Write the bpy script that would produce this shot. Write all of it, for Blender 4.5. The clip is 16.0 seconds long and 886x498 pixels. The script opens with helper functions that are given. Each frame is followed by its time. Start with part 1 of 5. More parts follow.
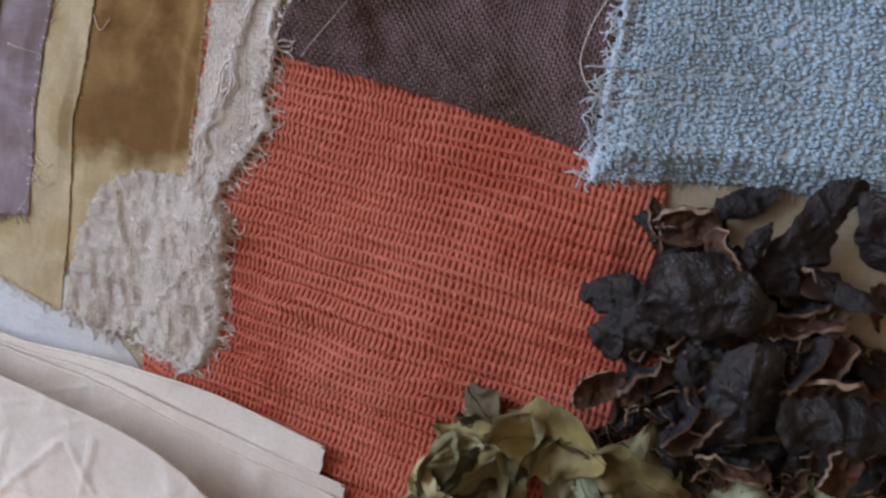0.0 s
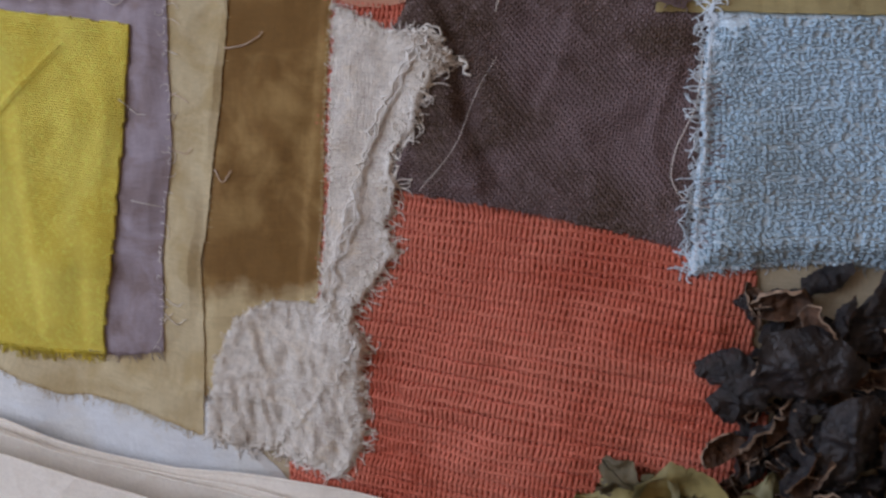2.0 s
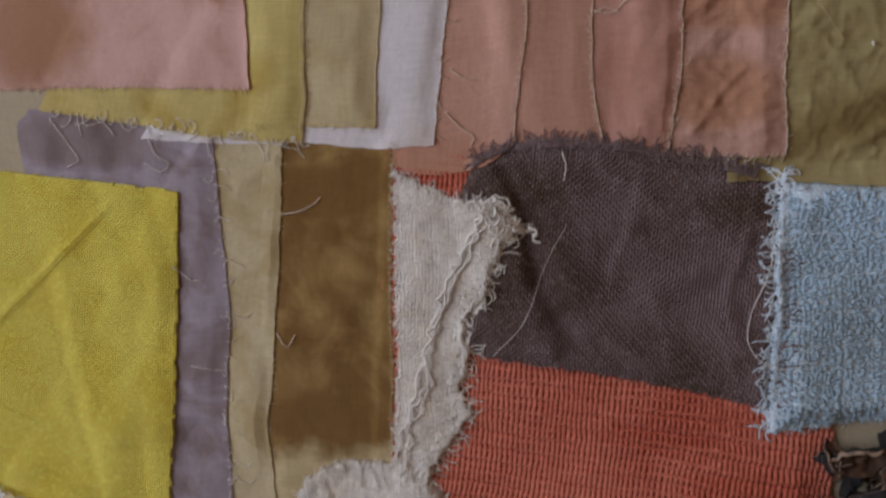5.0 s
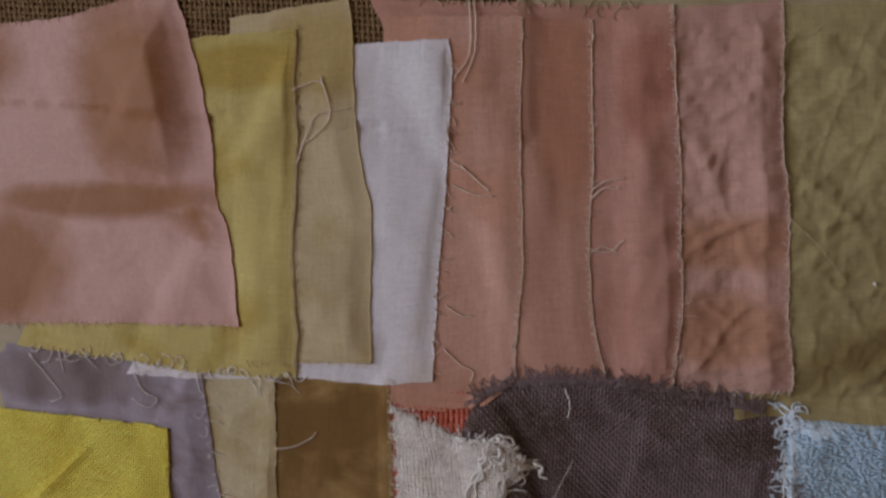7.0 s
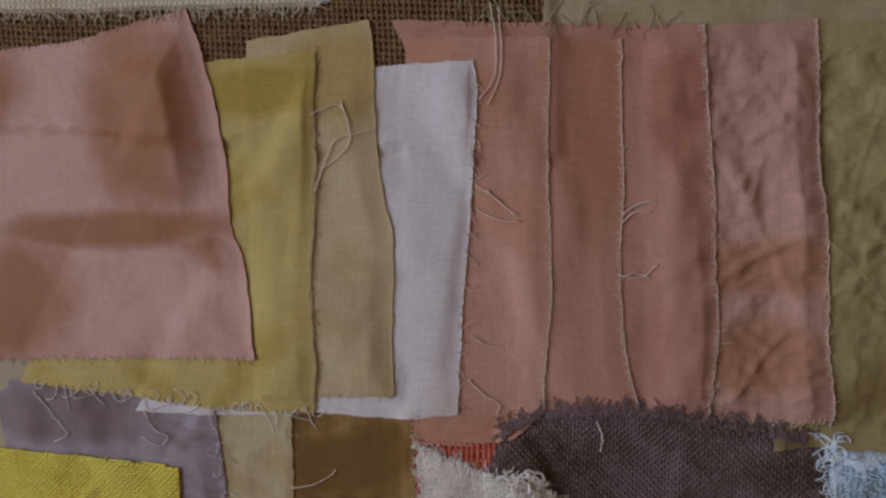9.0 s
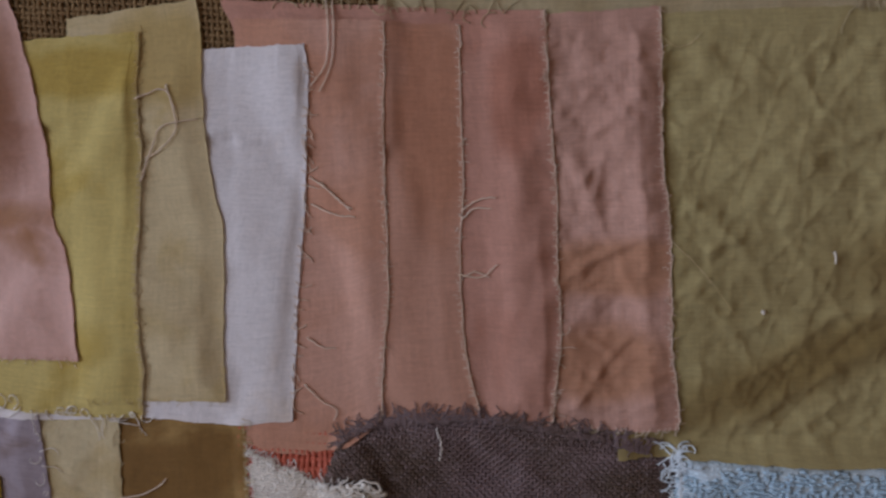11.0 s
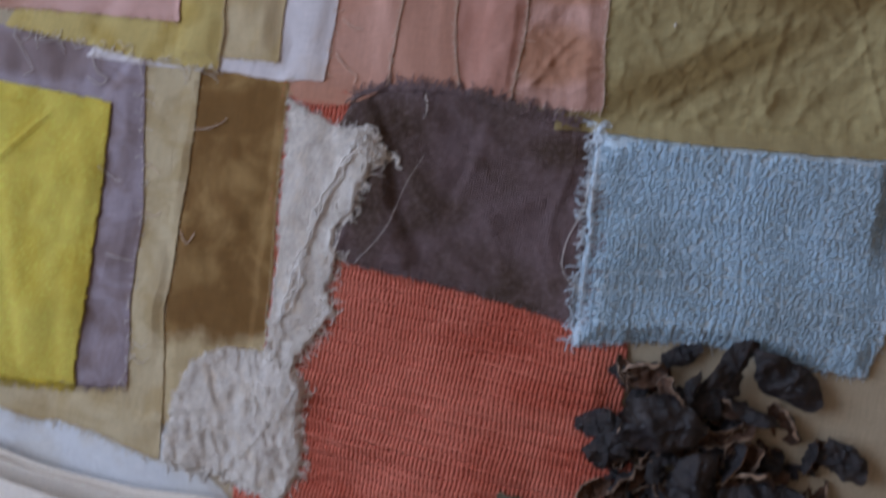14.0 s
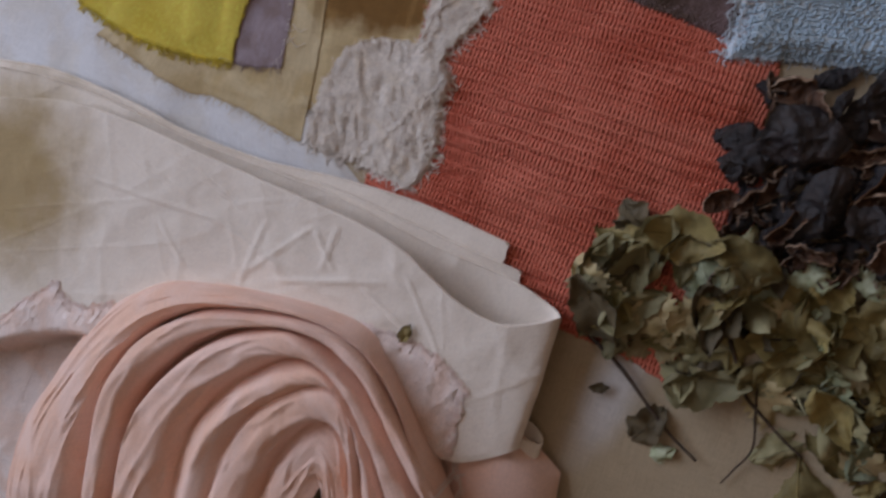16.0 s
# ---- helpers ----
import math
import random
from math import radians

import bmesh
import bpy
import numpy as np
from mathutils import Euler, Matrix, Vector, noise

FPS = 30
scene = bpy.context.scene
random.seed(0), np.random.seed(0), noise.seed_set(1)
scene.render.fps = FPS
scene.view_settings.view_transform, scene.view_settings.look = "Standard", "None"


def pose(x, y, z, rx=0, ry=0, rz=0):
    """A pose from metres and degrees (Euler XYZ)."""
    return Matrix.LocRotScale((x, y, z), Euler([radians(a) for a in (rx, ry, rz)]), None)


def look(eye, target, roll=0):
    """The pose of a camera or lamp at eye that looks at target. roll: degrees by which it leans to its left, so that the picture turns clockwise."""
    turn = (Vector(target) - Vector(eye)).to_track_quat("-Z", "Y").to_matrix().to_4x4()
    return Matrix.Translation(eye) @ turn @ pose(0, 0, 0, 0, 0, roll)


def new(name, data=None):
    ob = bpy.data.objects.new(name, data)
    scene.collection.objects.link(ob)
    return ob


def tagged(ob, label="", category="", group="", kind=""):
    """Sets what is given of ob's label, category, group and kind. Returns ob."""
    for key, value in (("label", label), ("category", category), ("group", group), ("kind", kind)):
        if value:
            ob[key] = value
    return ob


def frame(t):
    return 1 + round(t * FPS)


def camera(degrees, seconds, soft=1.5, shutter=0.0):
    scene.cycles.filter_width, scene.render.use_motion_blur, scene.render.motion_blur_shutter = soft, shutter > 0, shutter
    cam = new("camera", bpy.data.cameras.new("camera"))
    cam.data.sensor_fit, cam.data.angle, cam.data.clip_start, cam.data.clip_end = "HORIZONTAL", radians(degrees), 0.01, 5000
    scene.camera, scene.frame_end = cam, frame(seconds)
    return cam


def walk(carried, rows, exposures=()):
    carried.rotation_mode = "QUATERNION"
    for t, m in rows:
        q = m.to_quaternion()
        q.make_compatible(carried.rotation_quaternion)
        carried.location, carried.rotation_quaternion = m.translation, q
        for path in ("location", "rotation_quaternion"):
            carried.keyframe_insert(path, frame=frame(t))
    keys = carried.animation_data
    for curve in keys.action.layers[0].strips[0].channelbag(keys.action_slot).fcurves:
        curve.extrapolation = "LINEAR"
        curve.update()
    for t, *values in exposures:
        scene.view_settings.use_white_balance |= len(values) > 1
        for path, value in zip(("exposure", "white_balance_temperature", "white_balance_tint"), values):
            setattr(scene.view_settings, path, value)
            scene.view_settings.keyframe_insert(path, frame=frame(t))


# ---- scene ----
cam = camera(56.8, 16.0, soft=2.6, shutter=0.5)
# seconds, eye (metres), Euler turn (degrees)
ROWS = [
    (0, 0.0889, -0.0338, 0.2873, -6.14, 18.84, 10.56),
    (0.5, 0.0789, -0.0290, 0.2979, -5.98, 18.44, 8.63),
    (1, 0.0699, -0.0215, 0.3146, -6.30, 17.21, 6.58),
    (1.5, 0.0510, -0.0132, 0.3306, -6.17, 15.64, 4.99),
    (2, 0.0305, -0.0045, 0.3484, -6.00, 14.64, 3.62),
    (2.5, 0.0128, -0.0007, 0.3577, -6.24, 14.18, 2.49),
    (3, -0.0009, -0.0064, 0.3635, -6.27, 14.10, 1.99),
    (5.5, -0.0238, 0.1082, 0.3413, -9.99, 10.71, -0.19),
    (6, -0.0247, 0.1287, 0.3356, -9.33, 10.11, -0.73),
    (6.5, -0.0300, 0.1567, 0.3317, -9.16, 9.13, -1.36),
    (7, -0.0367, 0.1737, 0.3262, -8.90, 9.06, -2.04),
    (7.5, -0.0469, 0.1899, 0.3176, -9.07, 8.85, -2.66),
    (8, -0.0560, 0.1845, 0.3175, -8.37, 8.48, -2.83),
    (10.5, -0.0220, 0.1650, 0.3096, -6.32, 7.43, -1.83),
    (11, -0.0046, 0.1673, 0.2930, -6.88, 6.27, -1.59),
    (11.5, 0.0074, 0.1652, 0.2941, -6.36, 5.25, -1.12),
    (12, 0.0267, 0.1553, 0.3091, -5.36, 5.05, -0.68),
    (12.5, 0.0358, 0.1440, 0.3319, -5.64, 5.48, -0.08),
    (13, 0.0466, 0.1077, 0.3616, -4.10, 7.28, 1.52),
    (13.5, 0.0542, 0.0765, 0.3896, -4.26, 9.58, 3.82),
    (14, 0.0579, 0.0341, 0.4069, -4.78, 12.07, 6.58),
    (14.5, 0.0622, -0.0159, 0.4171, -4.90, 14.26, 9.62),
    (15, 0.0641, -0.0481, 0.4252, -5.75, 15.74, 12.25),
    (15.5, 0.0619, -0.0754, 0.4365, -5.98, 16.52, 14.08),
    (16, 0.0522, -0.1029, 0.4450, -5.78, 17.53, 15.55),
]
walk(cam, [(t, pose(x, y, z, rx, ry, rz)) for t, x, y, z, rx, ry, rz in ROWS],
     exposures=[(0.0, -0.17, 6250, 10), (1.5, -0.32, 6300, 10), (3.0, -0.55, 6300, 10), (5.5, -0.76, 6750, 10), (8.0, -0.97, 6600, 11), (10.5, -0.90, 6450, 11),
                (12.0, -0.70, 6050, 10), (13.0, -0.62, 5750, 9), (14.5, -0.48, 5700, 9), (15.2, -0.58, 6150, 12), (16.0, -0.78, 6450, 14)])

# ---- world and light: one window of cool daylight, a warm room round the table ----
world = bpy.data.worlds.new("sky")
scene.world = world
world.use_nodes = True
sky = world.node_tree.nodes.new("ShaderNodeTexSky")
sky.sky_type, sky.sun_disc = "NISHITA", False
sky.sun_elevation, sky.sun_rotation = radians(40), radians(200)
world.node_tree.links.new(sky.outputs[0], world.node_tree.nodes["Background"].inputs[0])
world.node_tree.nodes["Background"].inputs[1].default_value = 0.1
WIN_X, WIN_Y, WIN_Z, WIN_W, WIN_H = -1.45, 0.35, 1.0, 1.5, 1.3
lamp = bpy.data.lights.new("window_daylight", "AREA")
lamp.shape, lamp.size, lamp.size_y, lamp.energy, lamp.color = "RECTANGLE", WIN_W, WIN_H, 42.0, (0.715, 0.810, 1.0)
new("window_daylight", lamp).matrix_world = look((WIN_X + 0.03, WIN_Y, WIN_Z), (WIN_X + 1, WIN_Y, WIN_Z))


# ---- materials ----
class Tree:
    """A node material under construction."""

    def __init__(self, name):
        self.m = bpy.data.materials.new(name)
        self.m.use_nodes = True
        self.t = self.m.node_tree
        self.b = self.t.nodes["Principled BSDF"]

    def put(self, socket, value):
        if isinstance(value, bpy.types.NodeSocket):
            self.t.links.new(value, socket)
        else:
            socket.default_value = value

    def node(self, kind, out=0, setup=(), **ins):
        n = self.t.nodes.new(kind)
        for k, v in setup:
            if k == "operation":
                n.operation = v
            elif k == "blend":
                n.blend_type = v
            elif k == "data":
                n.data_type = v
        for k, v in ins.items():
            self.put(n.inputs[int(k[1:])], v)
        return n.outputs[out]

    def math(self, op, a, b=0.0, c=0.0):
        return self.node("ShaderNodeMath", 0, [("operation", op)], i0=a, i1=b, i2=c)

    def mix(self, f, a, b, blend="MIX"):
        n = self.t.nodes.new("ShaderNodeMix")
        n.data_type, n.blend_type = "RGBA", blend
        for k, v in ((0, f), (6, a), (7, b)):
            self.put(n.inputs[k], (*v, 1) if isinstance(v, tuple) and len(v) == 3 else v)
        return n.outputs[2]

    def noise(self, scale, detail=3.0, rough=0.55, vec=None, warp=0.0):
        n = self.t.nodes.new("ShaderNodeTexNoise")
        n.inputs["Scale"].default_value, n.inputs["Detail"].default_value = scale, detail
        n.inputs["Roughness"].default_value, n.inputs["Distortion"].default_value = rough, warp
        self.put(n.inputs["Vector"], vec if vec is not None else self.where())
        return n.outputs["Fac"]

    def where(self):
        return self.node("ShaderNodeTexCoord", 3)

    def uv(self):
        return self.node("ShaderNodeUVMap", 0)

    def step(self, v, lo, hi):
        n = self.t.nodes.new("ShaderNodeMapRange")
        n.interpolation_type = "SMOOTHSTEP"
        for k, x in ((0, v), (1, lo), (2, hi), (3, 0.0), (4, 1.0)):
            self.put(n.inputs[k], x)
        return n.outputs[0]

    def bump(self, height, metres, strength=1.0, normal=None):
        n = self.t.nodes.new("ShaderNodeBump")
        n.inputs["Strength"].default_value, n.inputs["Distance"].default_value = strength, metres
        self.put(n.inputs["Height"], height)
        if normal is not None:
            self.put(n.inputs["Normal"], normal)
        return n.outputs[0]

    def end(self, colour, rough=0.9, normal=None, sheen=0.0, spec=0.3):
        self.put(self.b.inputs["Base Color"], (*colour, 1) if isinstance(colour, tuple) else colour)
        self.put(self.b.inputs["Roughness"], rough)
        self.b.inputs["Specular IOR Level"].default_value = spec
        self.b.inputs["Sheen Weight"].default_value = sheen
        self.b.inputs["Sheen Roughness"].default_value = 0.6
        if normal is not None:
            self.put(self.b.inputs["Normal"], normal)
        return self.m


def cloth_mat(name, base, other_tone, size=22.0, cover=(0.42, 0.62), pitch=(0.0006, 0.0006), depth=0.00012, gaps=0.25, rough=0.9, sheen=0.10,
              fade=None, slub=0.12, spec=0.25, turn=None, spots=(), fluff=0.35, open_weave=0.0, soft=(1.35, 0.70)):
    """Dyed cloth: two tones in blotches and placed spots, a plain weave along the cloth's own grain, slubs and fibre.
    """
    t = Tree(name)
    uv = t.uv() if turn is None else t.node("ShaderNodeMapping", i0=t.where(), i2=(0.0, 0.0, radians(turn)))
    sep = t.t.nodes.new("ShaderNodeSeparateXYZ")
    t.put(sep.inputs[0], uv)
    wob = t.math("MULTIPLY", t.math("SUBTRACT", t.noise(90.0, 2.0), 0.5), 0.0022)
    u, v = t.math("ADD", sep.outputs[0], wob), t.math("ADD", sep.outputs[1], wob)
    su = t.math("SINE", t.math("MULTIPLY", u, 2 * math.pi / pitch[0]))
    sv = t.math("SINE", t.math("MULTIPLY", v, 2 * math.pi / pitch[1]))
    weave = t.math("MULTIPLY_ADD", t.math("MULTIPLY", su, sv), 0.25, t.math("MULTIPLY_ADD", t.math("ADD", su, sv), 0.125, 0.5))
    f = t.step(t.noise(size, 4.0, 0.55, warp=0.6), *cover)
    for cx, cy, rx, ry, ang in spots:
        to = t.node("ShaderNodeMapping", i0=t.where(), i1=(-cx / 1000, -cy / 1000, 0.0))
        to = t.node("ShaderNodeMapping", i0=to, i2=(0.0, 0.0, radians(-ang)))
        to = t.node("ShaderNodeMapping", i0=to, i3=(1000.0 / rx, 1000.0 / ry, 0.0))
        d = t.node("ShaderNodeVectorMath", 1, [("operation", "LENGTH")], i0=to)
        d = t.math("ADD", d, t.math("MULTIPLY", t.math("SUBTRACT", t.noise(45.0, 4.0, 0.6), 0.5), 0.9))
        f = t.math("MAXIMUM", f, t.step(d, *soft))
    col = t.mix(f, base, other_tone)
    if fade:
        colour, lo, hi = fade
        edge = t.math("ADD", sep.outputs[1], t.math("MULTIPLY", t.math("SUBTRACT", t.noise(60.0, 4.0), 0.5), 0.03))
        col = t.mix(t.step(edge, hi, lo), col, colour)
    # slubs: long thin uneven threads along each direction
    m1 = t.node("ShaderNodeMapping", i0=uv, i3=(60.0, 1400.0, 1.0))
    m2 = t.node("ShaderNodeMapping", i0=uv, i3=(1400.0, 60.0, 1.0))
    sl = t.math("ADD", t.noise(1.0, 2.0, vec=m1), t.noise(1.0, 2.0, vec=m2))
    shade = t.math("ADD", t.math("MULTIPLY", t.math("SUBTRACT", sl, 1.0), slub * 3), t.math("MULTIPLY", t.math("SUBTRACT", weave, 0.5), gaps))
    fine = t.math("MULTIPLY", t.math("SUBTRACT", t.noise(700.0, 3.0, 0.7), 0.5), fluff)
    val = t.math("ADD", t.math("ADD", shade, fine), 1.0)
    hsv = t.t.nodes.new("ShaderNodeHueSaturation")
    t.put(hsv.inputs["Value"], val)
    t.put(hsv.inputs["Color"], col)
    n1 = t.bump(t.noise(220.0, 4.0, 0.6), 0.0006, 0.5)
    n2 = t.bump(t.math("ADD", weave, t.math("MULTIPLY", sl, 0.5)), depth, 0.8, n1)
    if open_weave:
        hole = t.math("MULTIPLY", t.step(su, 0.25, -0.7), t.step(sv, 0.25, -0.7))
        thin = t.step(t.noise(110.0, 4.0, 0.65), 0.40, 0.62)
        t.put(t.b.inputs["Alpha"], t.math("SUBTRACT", 1.0, t.math("MULTIPLY", t.math("ADD", hole, t.math("MULTIPLY", thin, 0.45)), open_weave)))
    return t.end(hsv.outputs[0], rough, n2, sheen, spec)


def plain_mat(name, a, b, scale=60.0, rough=0.7, bump=0.0005, spec=0.3, grain=None, vary=0.0):
    t = Tree(name)
    vec = t.node("ShaderNodeMapping", i0=t.where(), i3=grain) if grain else t.where()
    n = t.noise(scale, 5.0, 0.6, vec)
    col = t.mix(t.step(n, 0.35, 0.65), a, b)
    col = t.mix(t.math("MULTIPLY", t.noise(scale * 9, 3.0, 0.7, vec), 0.35), col, tuple(c * 0.45 for c in a))
    if vary:
        hsv = t.t.nodes.new("ShaderNodeHueSaturation")
        t.put(hsv.inputs["Color"], col)
        t.put(hsv.inputs["Value"], t.math("MULTIPLY_ADD", t.node("ShaderNodeObjectInfo", 5), 2 * vary, 1 - vary))
        col = hsv.outputs[0]
    return t.end(col, rough, t.bump(t.noise(scale * 4, 4.0, 0.65, vec), bump, 0.7), spec=spec)


def yarn_mat(name, base, other_tone, size=14.0, spots=(), rough=0.92, light=None):
    """Soft dyed yarn: two dye tones in blotches, fibre grain and a few bleached fibres."""
    t = Tree(name)
    f = t.step(t.noise(size, 4.0, 0.55, warp=0.6), 0.40, 0.68)
    for cx, cy, rx, ry in spots:
        to = t.node("ShaderNodeMapping", i0=t.where(), i1=(-cx / 1000, -cy / 1000, 0.0))
        to = t.node("ShaderNodeMapping", i0=to, i3=(1000.0 / rx, 1000.0 / ry, 0.0))
        d = t.node("ShaderNodeVectorMath", 1, [("operation", "LENGTH")], i0=to)
        d = t.math("ADD", d, t.math("MULTIPLY", t.math("SUBTRACT", t.noise(45.0, 4.0, 0.6), 0.5), 0.9))
        f = t.math("MAXIMUM", f, t.step(d, 1.6, 0.4))
    col = t.mix(f, base, other_tone)
    pale = light or tuple(min(1.0, c * 1.35 + 0.03) for c in base)
    col = t.mix(t.math("MULTIPLY", t.step(t.noise(420.0, 3.0, 0.7), 0.45, 0.75), 0.7), col, pale)
    return t.end(col, rough, t.bump(t.noise(1500.0, 3.0, 0.65), 0.0003, 0.6), 0.08, 0.2)


